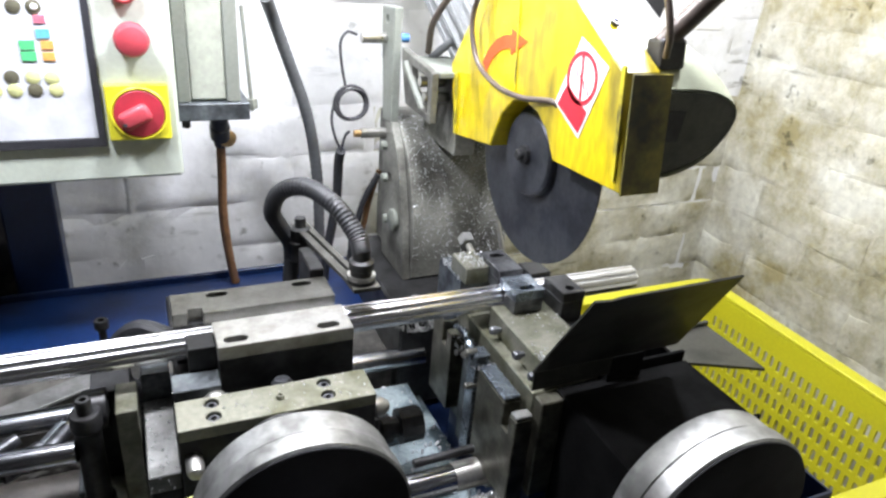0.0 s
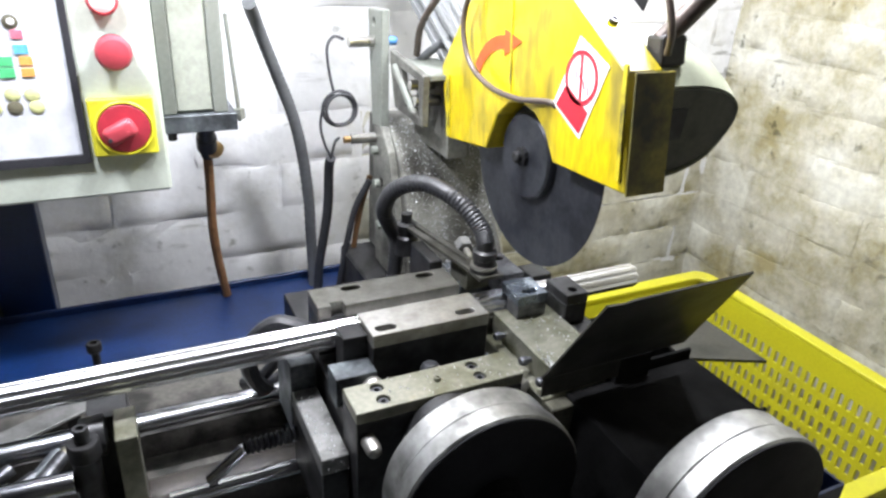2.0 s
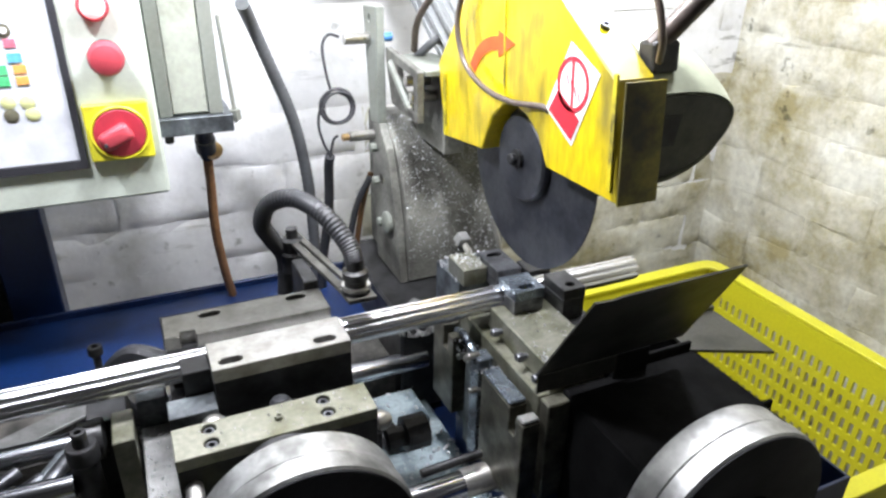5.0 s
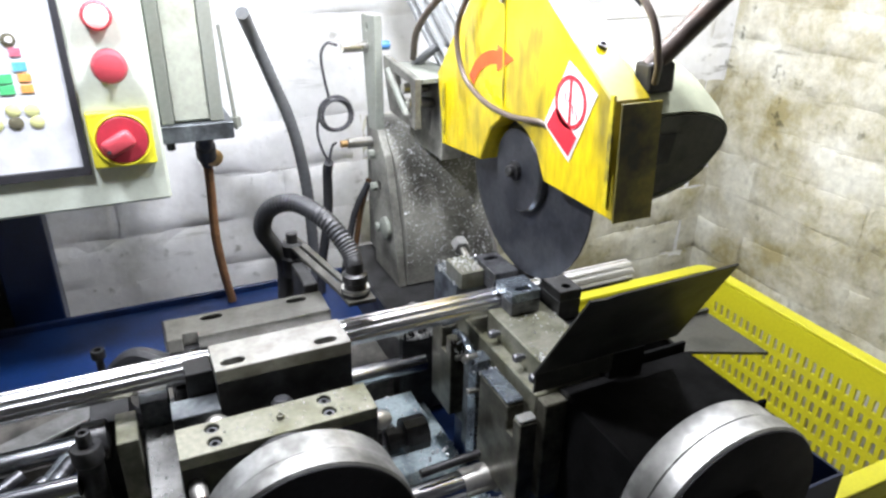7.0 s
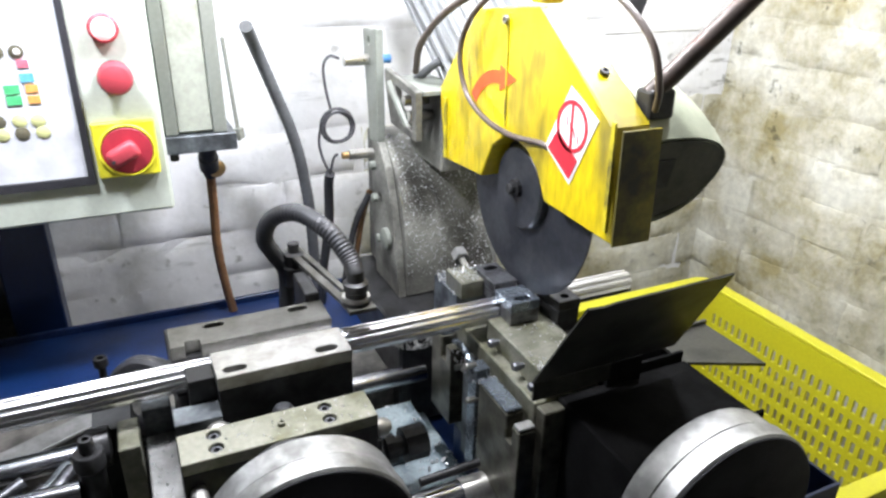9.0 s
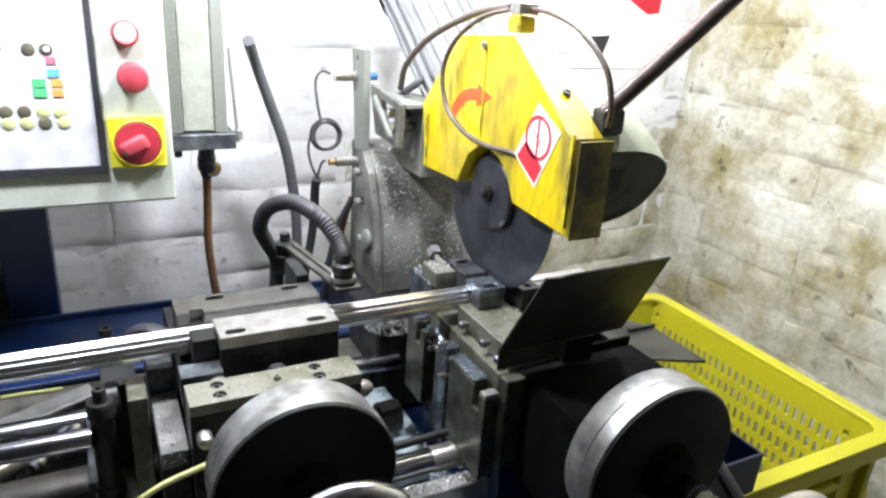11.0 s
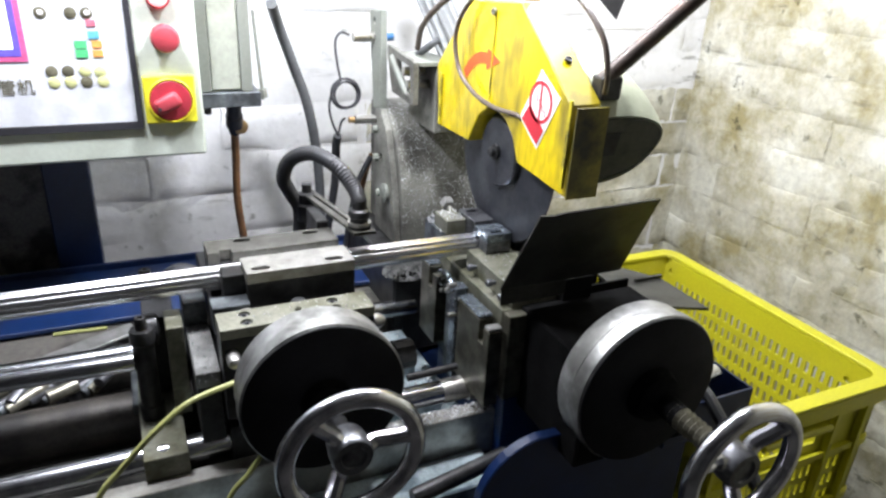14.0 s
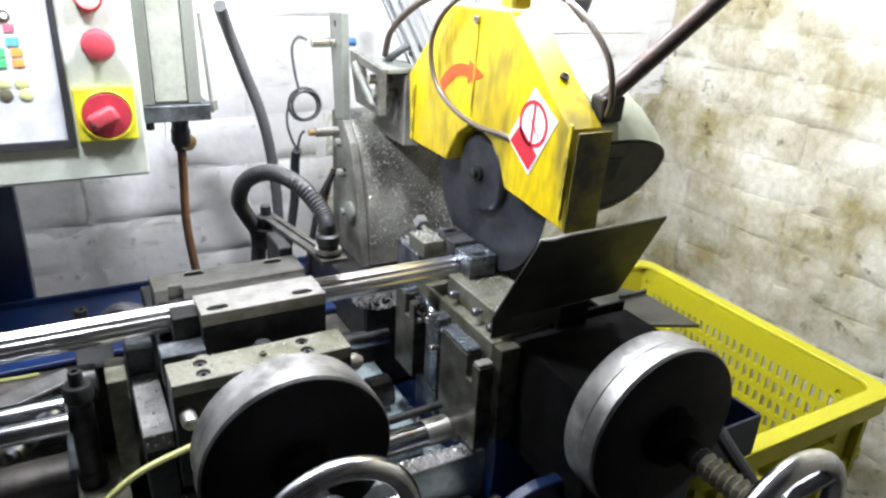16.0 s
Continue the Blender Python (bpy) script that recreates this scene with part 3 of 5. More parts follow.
def handwheel(x, y, z, r, parent, turn=0.0):
    """A three-spoked polished wheel that faces the operator; y is the middle of its rim."""
    bm = bmesh.new()
    n, k, tr = 56, 12, 0.0074
    rings = []
    for i in range(n):
        a = 2 * math.pi * i / n
        rings.append([bm.verts.new((x + (r - tr + tr * math.cos(2 * math.pi * j / k)) * math.cos(a), y + tr * math.sin(2 * math.pi * j / k), z + (r - tr + tr * math.cos(2 * math.pi * j / k)) * math.sin(a))) for j in range(k)])
    for a, b in zip(rings, rings[1:] + rings[:1]):
        for j in range(k):
            bm.faces.new((a[j], a[(j + 1) % k], b[(j + 1) % k], b[j]))
    w = part("handwheel", bm, "wheel", parent, "polished chrome handwheel", smooth=True)
    part("hub", lathe((x, y + 0.022, z), (x, y - 0.012, z), [(0.011, 0), (0.0150, 0.002), (0.0165, 0.012), (0.0165, 0.023), (0.015, 0.0255), (0.010, 0.0255), (0.009, 0.0235), (0.003, 0.0235)], 24), "jaw", w, smooth=True)
    for q in range(3):
        a = radians(turn + 120 * q)
        c, s = math.cos(a), math.sin(a)
        pts = [(x + c * t, y + dy, z + s * t) for t, dy in ((0.012, 0.006), (0.022, 0.008), (0.036, 0.004), (r - 0.008, 0.0))]
        part("spoke", hose(pts, 0.0066, 10, 5), "wheel", w, smooth=True)
    return w


part("threaded_spindle", hose([(0.0534, 0.29, 0.9673), (0.0534, 0.255, 0.9673)], 0.008, 14, 20, 0.0015), "black_steel", car)
handwheel(0.0534, 0.2391, 0.9673, 0.0583, car, 8)
# coolant hose on its slotted arm
arm = part("hose_arm", plate([(0.136, 0.497), (0.161, 0.497), (0.160, 0.522), (0.150, 0.527), (0.130, 0.650), (0.113, 0.647), (0.134, 0.523)], [[(0.1400, 0.535), (0.1430, 0.5355), (0.1262, 0.632), (0.1234, 0.6315)]], 0.004, shift(z=1.034), 0.0004), "clamp_dark", car, "slotted steel hose arm")
part("arm_post", box(0.110, 0.1235, 0.551, 0.60, 0.90, 1.0295, 0.001), "black_steel", car)
part("hose_fitting", lathe((0.147, 0.512, 1.034), (0.147, 0.512, 1.066), [(0.013, 0), (0.013, 0.003), (0.010, 0.004), (0.010, 0.012), (0.0115, 0.013), (0.0115, 0.02), (0.008, 0.022), (0.008, 0.032)], 12), "black_steel", car, "dark hose fitting with a brass ring", smooth=True)
part("brass_ring", lathe((0.147, 0.512, 1.0375), (0.147, 0.512, 1.041), [(0.0125, 0), (0.0128, 0.0005), (0.0128, 0.003), (0.0125, 0.0035)], 20), "nickel", car, smooth=True)
part("hose_fitting", lathe((0.120, 0.635, 1.0), (0.120, 0.635, 1.046), [(0.013, 0), (0.013, 0.02), (0.0105, 0.022), (0.0105, 0.034), (0.006, 0.036), (0.006, 0.046)], 12), "black_steel", car, smooth=True)
part("corrugated_hose", hose([(0.147, 0.512, 1.062), (0.144, 0.520, 1.076), (0.132, 0.545, 1.094), (0.114, 0.58, 1.100), (0.096, 0.61, 1.085), (0.091, 0.628, 1.058), (0.101, 0.638, 1.035), (0.112, 0.642, 1.01), (0.11, 0.645, 0.96)], 0.0088, 12, 17, 0.0008), "rubber", car, "ribbed black coolant hose", smooth=True)
part("air_hose", hose([(-0.013, 0.54, 0.985), (-0.038, 0.558, 0.988), (-0.058, 0.570, 0.968), (-0.064, 0.585, 0.935), (-0.056, 0.60, 0.90), (-0.042, 0.622, 0.872), (-0.03, 0.645, 0.858), (-0.01, 0.66, 0.8575)], 0.0085, 10, 10), "rubber", car, smooth=True)
part("air_hose", hose([(-0.014, 0.590, 0.95), (-0.024, 0.605, 0.925), (-0.034, 0.625, 0.895), (-0.046, 0.645, 0.868), (-0.06, 0.66, 0.856)], 0.0065, 10, 8), "rubber", car, smooth=True)

# ---- saw table, jaws and front cylinder ----
tab = thing("saw_table", (0.31, 0.5, 0.78), "oily olive steel saw table with vice jaws, drum and handwheel", "saw table")
part("column", box(0.262, 0.330, 0.3865, 0.545, 0.8705, 0.975, 0.001), "olive", tab)
part("column_base", box(0.2655, 0.330, 0.3735, 0.545, 0.79, 0.870, 0.001), "blue", tab, "blue painted column foot")
part("table_block", box(0.329, 0.360, 0.43, 0.560, 0.9, 0.990, 0.0008), "black_steel", tab)
part("front_plate", box(0.2625, 0.345, 0.372, 0.386, 0.8715, 0.974, 0.001), "plate_oily", tab, "oily brown front plate")
part("rear_block", box(0.2635, 0.331, 0.5455, 0.60, 0.90, 0.999, 0.0008), "slate", tab)
rj = part("rear_jaw", plate(rect(0.290, 0.3165, 0.5145, 0.560), [slot(0.304, 0.549, 0.0045, 0.0038)], 0.010, shift(z=1.022), 0.0006), "jaw", tab, "dark rear vice jaw")
part("jaw_body", box(0.2902, 0.3163, 0.5175, 0.5598, 0.9995, 1.0119, 0.0006), "jaw", rj)
part("jaw_carrier", box(0.264, 0.2895, 0.535, 0.572, 0.9995, 1.018, 0.0008), "olive", tab, "chip-strewn jaw carrier")
ej = part("exit_jaw", plate(rect(0.3285, 0.353, 0.458, 0.494), [ring2(0.341, 0.468, 0.004)], 0.010, shift(z=1.022), 0.0006), "black_steel", tab, "black exit jaw")
part("jaw_body", box(0.3287, 0.3528, 0.4582, 0.4925, 0.9905, 1.0119, 0.0006), "black_steel", ej)
part("exit_jaw", box(0.3285, 0.353, 0.518, 0.545, 0.9905, 1.012, 0.0008), "black_steel", tab)
part("clamp_bolt", rod((0.300, 0.585, 0.996), (0.304, 0.620, 1.006), 0.004), "steel", tab, smooth=True)
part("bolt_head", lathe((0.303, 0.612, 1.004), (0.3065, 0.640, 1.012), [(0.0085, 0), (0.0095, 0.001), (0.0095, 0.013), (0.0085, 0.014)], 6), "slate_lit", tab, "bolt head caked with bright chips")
for i, (y0, y1, xo) in enumerate(((0.512, 0.558, 0.243), (0.375, 0.448, 0.241))):
    ym = y0 + 0.016
    part("slotted_plate", plate([(y0, 0.866), (y1, 0.866), (y1, 0.962), (ym + 0.006, 0.962), (ym + 0.006, 0.938), (ym - 0.004, 0.938), (ym - 0.004, 0.958), (y0, 0.958)], [], 0.017, shift(xo) @ ALONG_X, 0.0008), "plate_oily", tab, "slotted grey stop plate covered in chips")
part("slide", box(0.2585, 0.2615, 0.42, 0.54, 0.85, 0.955, 0.0006), "slate", tab)
part("slide_bar", box(0.243, 0.258, 0.458, 0.474, 0.85, 0.968, 0.0008), "jaw_blue", tab)
part("slide_bar", box(0.246, 0.258, 0.478, 0.490, 0.85, 0.955, 0.0008), "slate", tab)
# thin pale caps that paint the wet sheen on the plate tops
part("sheen_cap", box(0.2415, 0.2575, 0.3760, 0.3865, 0.9584, 0.9615, 0.001), "slate_lit", tab)
part("sheen_cap", box(0.2415, 0.2575, 0.398, 0.4475, 0.9625, 0.9660, 0.001), "jaw_blue", tab)
part("sheen_cap", box(0.2435, 0.2595, 0.535, 0.5575, 0.9625, 0.9655, 0.001), "jaw_blue", tab)
# mount coloured black to deepen the shade behind the drum
part("drum_mount", box(0.283, 0.425, 0.264, 0.386, 0.86, 0.978, 0.002), "pit_shade", tab)
d2 = part("drum", lathe((0.3195, 0.261, 0.9689), (0.3195, 0.22, 0.9689), [(0.05, 0), (0.0712, 0.001), (0.0724, 0.003), (0.0724, 0.0195), (0.0712, 0.0202), (0.0712, 0.0212), (0.0739, 0.0218), (0.0739, 0.0350), (0.0724, 0.0365), (0.060, 0.0365), (0.058, 0.0335), (0.03, 0.0335)], 64), "alu", tab, "turned aluminium drum", smooth=True)
part("drum_face", lathe((0.3195, 0.2243, 0.9689), (0.3195, 0.20, 0.9689), [(0.0722, 0), (0.0722, 0.0010), (0.0700, 0.0022), (0.02, 0.0022)], 64), "drum_shade", d2, "drum face coloured black as shaded", smooth=True)
part("screw_boss", lathe((0.3195, 0.2220, 0.9689), (0.3195, 0.185, 0.9689), [(0.026, 0), (0.022, 0.012), (0.011, 0.017), (0.010, 0.038)], 24), "pit_shade", d2, smooth=True)
part("threaded_spindle", hose([(0.3195, 0.195, 0.9689), (0.3195, 0.135, 0.9689)], 0.0105, 14, 20, 0.0036), "steel_oily", tab)
handwheel(0.3195, 0.1185, 0.9689, 0.0583, tab, 40)

# front half of the vice, which slides open and shut
vice = thing("sliding_vice", (0.30, 0.44, 0.9755), "oily olive sliding vice block with blued jaw and chip guard", "vice")
part("vice_block", box(0.272, 0.3285, 0.3875, 0.494, 0.9755, 0.998, 0.0008), "olive", vice, "oily olive block under the jaw")
fj = part("front_jaw", plate(rect(0.285, 0.3165, 0.472, 0.5045), [slot(0.3015, 0.480, 0.0045, 0.0038)], 0.010, shift(z=1.022), 0.0006), "jaw_blue", vice, "blued front vice jaw")
part("jaw_body", box(0.2852, 0.3163, 0.4722, 0.4925, 0.9985, 1.0119, 0.0006), "jaw", fj)
for p in ((0.271, 0.425, 0.988), (0.271, 0.470, 0.986), (0.271, 0.397, 0.985)):
    part("side_bolt", lathe((p[0] + 0.004, p[1], p[2]), (p[0] - 0.014, p[1], p[2]), [(0.0026, 0), (0.0026, 0.007), (0.0043, 0.0072), (0.0043, 0.012), (0.0034, 0.0135)], 8), "jaw", vice)
part("guard_plate", plate([(-0.008, 0), (0.140, 0.0), (0.1155, 0.126), (0.010, 0.1225), (0.002, 0.1200), (-0.0135, 0.1225)], [], 0.0016, shift(0.2585, 0.3765, 1.0055) @ pose(0, 0, 0, 122.0, 0, 0), 0), "sheet", vice, "dark bent sheet metal chip guard")
part("guard_skirt", box(0.2515, 0.329, 0.3758, 0.3772, 0.988, 1.0055, 0.0003), "sheet", vice)

chute = thing("discharge_chute", (0.55, 0.5, 0.80), "black sheet metal chute over the yellow crate", "chute")
part("chute_plate", plate([(0.548, 0.498), (0.640, 0.456), (0.640, 0.556), (0.602, 0.612), (0.555, 0.60)], [], 0.004, shift(z=0.873), 0), "sheet", chute)
# hopper sheets painted black so its inside reads as shade
part("hopper_floor", box(0.362, 0.56, 0.388, 0.60, 0.795, 0.80, 0.0005), "pit_shade", chute)
part("hopper_side", box(0.5565, 0.5605, 0.388, 0.60, 0.8005, 0.866, 0.0005), "pit_shade", chute)
part("hopper_side", box(0.43, 0.5563, 0.384, 0.388, 0.8005, 0.880, 0.0005), "pit_shade", chute)
part("hopper_side", box(0.362, 0.5563, 0.600, 0.604, 0.8005, 0.880, 0.0005), "pit_shade", chute)
part("hopper_lip", box(0.3295, 0.366, 0.3785, 0.3883, 0.976, 1.003, 0.0005), "pit_shade", chute)
part("hopper_shield", box(0.3295, 0.425, 0.3885, 0.392, 0.86, 0.985, 0.0005), "pit_shade", chute)
part("chute_lip", box(0.592, 0.641, 0.555, 0.560, 0.8735, 0.879, 0.0005), "sheet", chute)
part("chute_side", box(0.362, 0.366, 0.43, 0.56, 0.87, 0.95, 0.0005), "black_steel", chute)
boxy = thing("coolant_box", (0.46, 0.3, 0.84), "dark blue sheet metal box holding bright bars beside the drum", "sheet box")
part("floor_sheet", box(0.40, 0.517, 0.268, 0.34, 0.845, 0.848, 0.0004), "navy", boxy)
part("wall_sheet", box(0.40, 0.517, 0.268, 0.271, 0.8485, 0.894, 0.0004), "navy", boxy)
part("wall_sheet", box(0.514, 0.517, 0.2715, 0.34, 0.8485, 0.894, 0.0004), "navy", boxy)
part("wall_sheet", box(0.40, 0.5135, 0.337, 0.34, 0.8485, 0.894, 0.0004), "navy", boxy)
part("bright_bar", rod((0.43, 0.305, 0.884), (0.505, 0.312, 0.890), 0.010), "rod", boxy, smooth=True)
part("hydraulic_hose", hose([(0.44, 0.36, 0.91), (0.455, 0.29, 0.90), (0.452, 0.25, 0.885), (0.455, 0.19, 0.84), (0.45, 0.15, 0.78)], 0.007, 10, 8), "rubber", boxy, smooth=True)
cover = thing("belt_cover", (0.33, 0.26, 0.60), "navy blue rounded sheet metal cover below the drum", "machine cover")
prof = [(0.196, 0.55), (0.46, 0.55), (0.46, 0.880), (0.30, 0.882)] + [(0.265 + 0.069 * math.cos(a), 0.815 + 0.069 * math.sin(a)) for a in np.linspace(radians(95), math.pi, 12)]
part("cover_shell", plate(prof, [], 0.012, shift(y=0.290) @ ALONG_Y, 0.0012), "navy", cover)

# ---- head stand behind the saw ----
stand = thing("saw_stand", (0.30, 0.74, 0.80), "grimy grey cast saw stand strewn with bright chips", "saw stand", moved=(0.0055, 0, -0.003))
part("foot", box(0.225, 0.41, 0.62, 0.84, 0.79, 0.921, 0.003), "black_steel", stand)
# one plate in two tones: lower flange darker for shade, arm paler
part("end_plate", plate([(0.70, 0.9215), (0.785, 0.9215), (0.79, 1.0), (0.80, 1.10), (0.769, 1.105), (0.745, 1.08), (0.730, 1.045), (0.715, 1.0)], [ring2(0.765, 1.035, 0.006, 12), ring2(0.752, 0.985, 0.006, 12)], 0.010, shift(0.256) @ ALONG_X, 0.001), "body", stand, "grimy grey end flange, darkened for shade")
part("end_arm", plate([(0.80, 1.1003), (0.818, 1.235), (0.772, 1.238), (0.769, 1.1053)], [ring2(0.797, 1.222, 0.005, 12)], 0.010, shift(0.256) @ ALONG_X, 0.001), "flange", stand, "tall grey green sensor arm")
prof = [(0.80 - 0.101 * math.sin(a), 0.945 + 0.166 * math.cos(a)) for a in np.linspace(0.1, math.pi / 2, 20)] + [(0.699, 0.9225), (0.84, 0.9225), (0.84, 1.105)]
part("pivot_housing", plate(prof, [], 0.13, shift(0.2665) @ ALONG_X, 0.0015), "body", stand, "grimy rounded casting speckled with chips", smooth=True)
part("bearing_cap", lathe((0.2555, 0.735, 0.99), (0.247, 0.735, 0.99), [(0.012, 0), (0.014, 0.001), (0.014, 0.006), (0.010, 0.008)], 24), "flange", stand, smooth=True)
part("bracket", plate([(0.675, 1.184), (0.771, 1.194), (0.771, 1.18), (0.752, 1.132), (0.675, 1.129)], [[(0.688, 1.176), (0.738, 1.180), (0.722, 1.140), (0.684, 1.138)]], 0.008, shift(0.2665) @ ALONG_X, 0.0008), "body", stand, "open grey bracket")
part("bracket_top", box(0.2755, 0.325, 0.675, 0.771, 1.178, 1.184, 0.0008), "flange", stand)
part("bracket_leg", box(0.300, 0.325, 0.676, 0.768, 1.09, 1.177, 0.0008), "body", stand)
part("bracket_strut", hose([(0.2655, 0.752, 1.18), (0.272, 0.70, 1.131)], 0.005, 8, 4), "flange", stand)
for p in ((0.268, 0.715, 1.166), (0.27, 0.705, 1.150), (0.27, 0.725, 1.146)):
    part("bracket_bolt", rod((p[0], p[1], p[2]), (p[0] + 0.03, p[1], p[2]), 0.006, 12), "nickel", stand, smooth=True)
part("spray_tube", hose([(0.335, 0.62, 1.03), (0.335, 0.60, 1.0), (0.335, 0.595, 0.96)], 0.003, 8, 6), "steel", stand)
for z, c in ((1.200, "blue_cap"), (1.086, "brass")):
    y = 0.797 if z > 1.1 else 0.79
    s = part("sensor", rod((0.225, y, z), (0.272, y, z), 0.0063, 14), "nickel", stand, "nickel proximity sensor", smooth=True)
    part("sensor_cap", rod((0.2725, y, z), (0.284, y, z), 0.0054, 14) if c == "blue_cap" else rod((0.216, y, z), (0.2245, y, z), 0.0045, 12), c, s, smooth=True)
for p in ((0.252, 0.765, 1.035), (0.252, 0.752, 0.985), (0.252, 0.772, 1.075)):
    part("plate_bolt", lathe(p, (p[0] - 0.01, p[1], p[2]), [(0.006, 0), (0.006, 0.006), (0.0045, 0.007)], 8), "flange", stand)
rng = random.Random(9)
bm = bmesh.new()
for i in range(2600):
    a = 0.15 + 1.4 * rng.random()
    p = Vector((0.268 + 0.128 * rng.random(), 0.80 - 0.1013 * math.sin(a), 0.945 + 0.1663 * math.cos(a)))
    if p.z < 0.93:
        continue
    s = 0.0004 + 0.0013 * rng.random() ** 4
    chip(bm, Matrix.Translation(p) @ Euler((rng.random() * 3, rng.random() * 3, rng.random() * 3)).to_matrix().to_4x4() @ Matrix.Diagonal((s * 1.8, s, s * 0.5, 1)))
tagged(part("chips", bm, "chip", stand, "bright metal chips"), kind="stuff")

# ---- saw head, swung about its pivot ----
PX, PY, PZ = 0.32, 0.726, 1.0
head = thing("swing_saw", (PX, PY, PZ), "yellow hooded swing saw with motor, blade and pull handle", "saw")
arch = [(0.449, 1.119), (0.463, 1.143), (0.480, 1.156), (0.500, 1.162), (0.522, 1.160), (0.543, 1.146), (0.558, 1.122)]
prof = [(0.650, 1.108), (0.662, 1.183), (0.617, 1.230), (0.577, 1.268), (0.470, 1.276), (0.3665, 1.199), (0.3560, 1.113)] + arch + [(0.564, 1.111)]
hood = part("blade_hood", plate(prof, [], 0.034, shift(0.298) @ ALONG_X, 0.0012), "yellow", head, "scratched yellow blade hood")
# end flap's yellow is darkened for grime and for the front's shade
part("front_cover", plate([(0.2975, 1.112), (0.3325, 1.112), (0.3325, 1.199), (0.2975, 1.199)], [], 0.002, shift(y=0.354) @ ALONG_Y @ shift(), 0.0004), "flap", hood, "grimy yellow end flap, darkened for shade")
part("seam_strip", box(0.2968, 0.2976, 0.518, 0.5205, 1.170, 1.268, 0.0003), "yellow_edge", hood)
part("seam_strip", box(0.2955, 0.2976, 0.642, 0.6475, 1.110, 1.175, 0.0004), "yellow_edge", hood)
part("seam_strip", box(0.2955, 0.2976, 0.3615, 0.366, 1.122, 1.204, 0.0004), "yellow_edge", hood)
screw((0.298, 0.5215, 1.262), (-1, 0, 0), 0.004, 0.004, head, "hood_screw", "steel")
screw((0.318, 0.409, 1.231), (0, -0.6, 0.8), 0.0042, 0.003, head, "hood_screw", "black_steel")
# blade and its flange
blade = part("saw_blade", lathe((0.3185, 0.5185 - 0.0072, 1.126 - 0.0140), (0.3215, 0.5185 - 0.0072, 1.126 - 0.0140), [(0.010, 0), (0.097, 0), (0.1045, 0.0008), (0.1045, 0.0022), (0.097, 0.003), (0.010, 0.003)], 180), "blade", head, "dark steel circular saw blade", smooth=True, at=(0.32, 0.5113, 1.112))
part("clamp_flange", lathe((0.318, 0.5113, 1.112), (0.309, 0.5113, 1.112), [(0.040, 0), (0.040, 0.006), (0.038, 0.0085), (0.010, 0.009)], 48), "blade", blade, smooth=True)
part("arbor_nut", lathe((0.309, 0.5113, 1.112), (0.299, 0.5113, 1.112), [(0.009, 0), (0.009, 0.004), (0.0055, 0.0045), (0.0055, 0.009), (0.004, 0.010)], 12), "black_steel", blade)
# arrow and warning label
def flat(pts, x, name, material, parent, label=""):
    return part(name, plate(pts, [], 0.0004, shift(x) @ ALONG_X), material, parent, label)


cy, cz = 0.534, 1.158
outer = [(cy + 0.062 * math.cos(a), cz + 0.062 * math.sin(a)) for a in np.linspace(radians(33), radians(93), 9)]
inner = [(cy + 0.050 * math.cos(a), cz + 0.050 * math.sin(a)) for a in np.linspace(radians(93), radians(31), 9)]
flat([(y, z - 0.002) for y, z in outer + [(0.531, 1.2255), (0.502, 1.2155), (0.531, 1.202)] + inner], 0.2973, "rotation_arrow", "orange", hood, "red curved rotation arrow")
st = flat([(0.420, 1.221), (0.383, 1.201), (0.414, 1.144), (0.451, 1.168)], 0.2974, "warning_label", "white", hood, "white diamond warning label")
ringo = [(0.4155 + 0.0205 * math.cos(2 * math.pi * i / 28), 1.1905 + 0.0205 * math.sin(2 * math.pi * i / 28)) for i in range(28)]
ringi = [(0.4155 + 0.0172 * math.cos(2 * math.pi * i / 28), 1.1905 + 0.0172 * math.sin(2 * math.pi * i / 28)) for i in range(28)]
part("prohibition_ring", plate(ringo, [ringi], 0.0004, shift(0.2969) @ ALONG_X), "crimson", st)
flat([(0.4170, 1.2075), (0.4142, 1.2075), (0.4142, 1.1735), (0.4170, 1.1735)], 0.2969, "slash", "crimson", st)
for k in range(4):
    flat([(0.4235 - 0.005 * k, 1.197 - 0.004 * k), (0.4224 - 0.005 * k, 1.197 - 0.004 * k), (0.4204 - 0.005 * k, 1.190 - 0.004 * k), (0.4215 - 0.005 * k, 1.190 - 0.004 * k)], 0.2970, "mark", "crimson", st)
flat([(0.4465, 1.1675), (0.4340, 1.1845), (0.4050, 1.1655), (0.4145, 1.1485)], 0.2969, "text_field", "crimson", st)
# gearbox; its flat front is coloured dark to carry the shade there
def outline(k, top, lift):
    """Ring of the gearbox: a D lying on its side; k grows it, top is its crown, lift raises its floor."""
    pts = []
    for i in range(24):
        a = math.pi * i / 23 - math.pi / 2
        pts.append((0.348 + k * 0.067 * math.cos(a) ** (0.8 if a > 0 else 1.15), 1.162 + (k * (top - 1.162) if a > 0 else k * 0.045) * math.sin(a) + lift))
    return [(0.334, pts[0][1])] + pts + [(0.334, pts[-1][1])]


bm = bmesh.new()
rings = []
for y, k, top, lift in ((0.366, 0.985, 1.186, 0.0), (0.364, 1.0, 1.187, 0.0), (0.376, 1.03, 1.200, 0.001), (0.392, 1.04, 1.212, 0.003), (0.415, 1.02, 1.220, 0.008), (0.47, 0.9, 1.218, 0.012)):
    rings.append([bm.verts.new((x, y + 0.25 * (1.187 - z) * (1 if y < 0.37 else 0), z)) for x, z in outline(k, top, lift)])
for a, b in zip(rings, rings[1:]):
    for i in range(len(a)):
        bm.faces.new((a[i], a[(i + 1) % len(a)], b[(i + 1) % len(a)], b[i]))
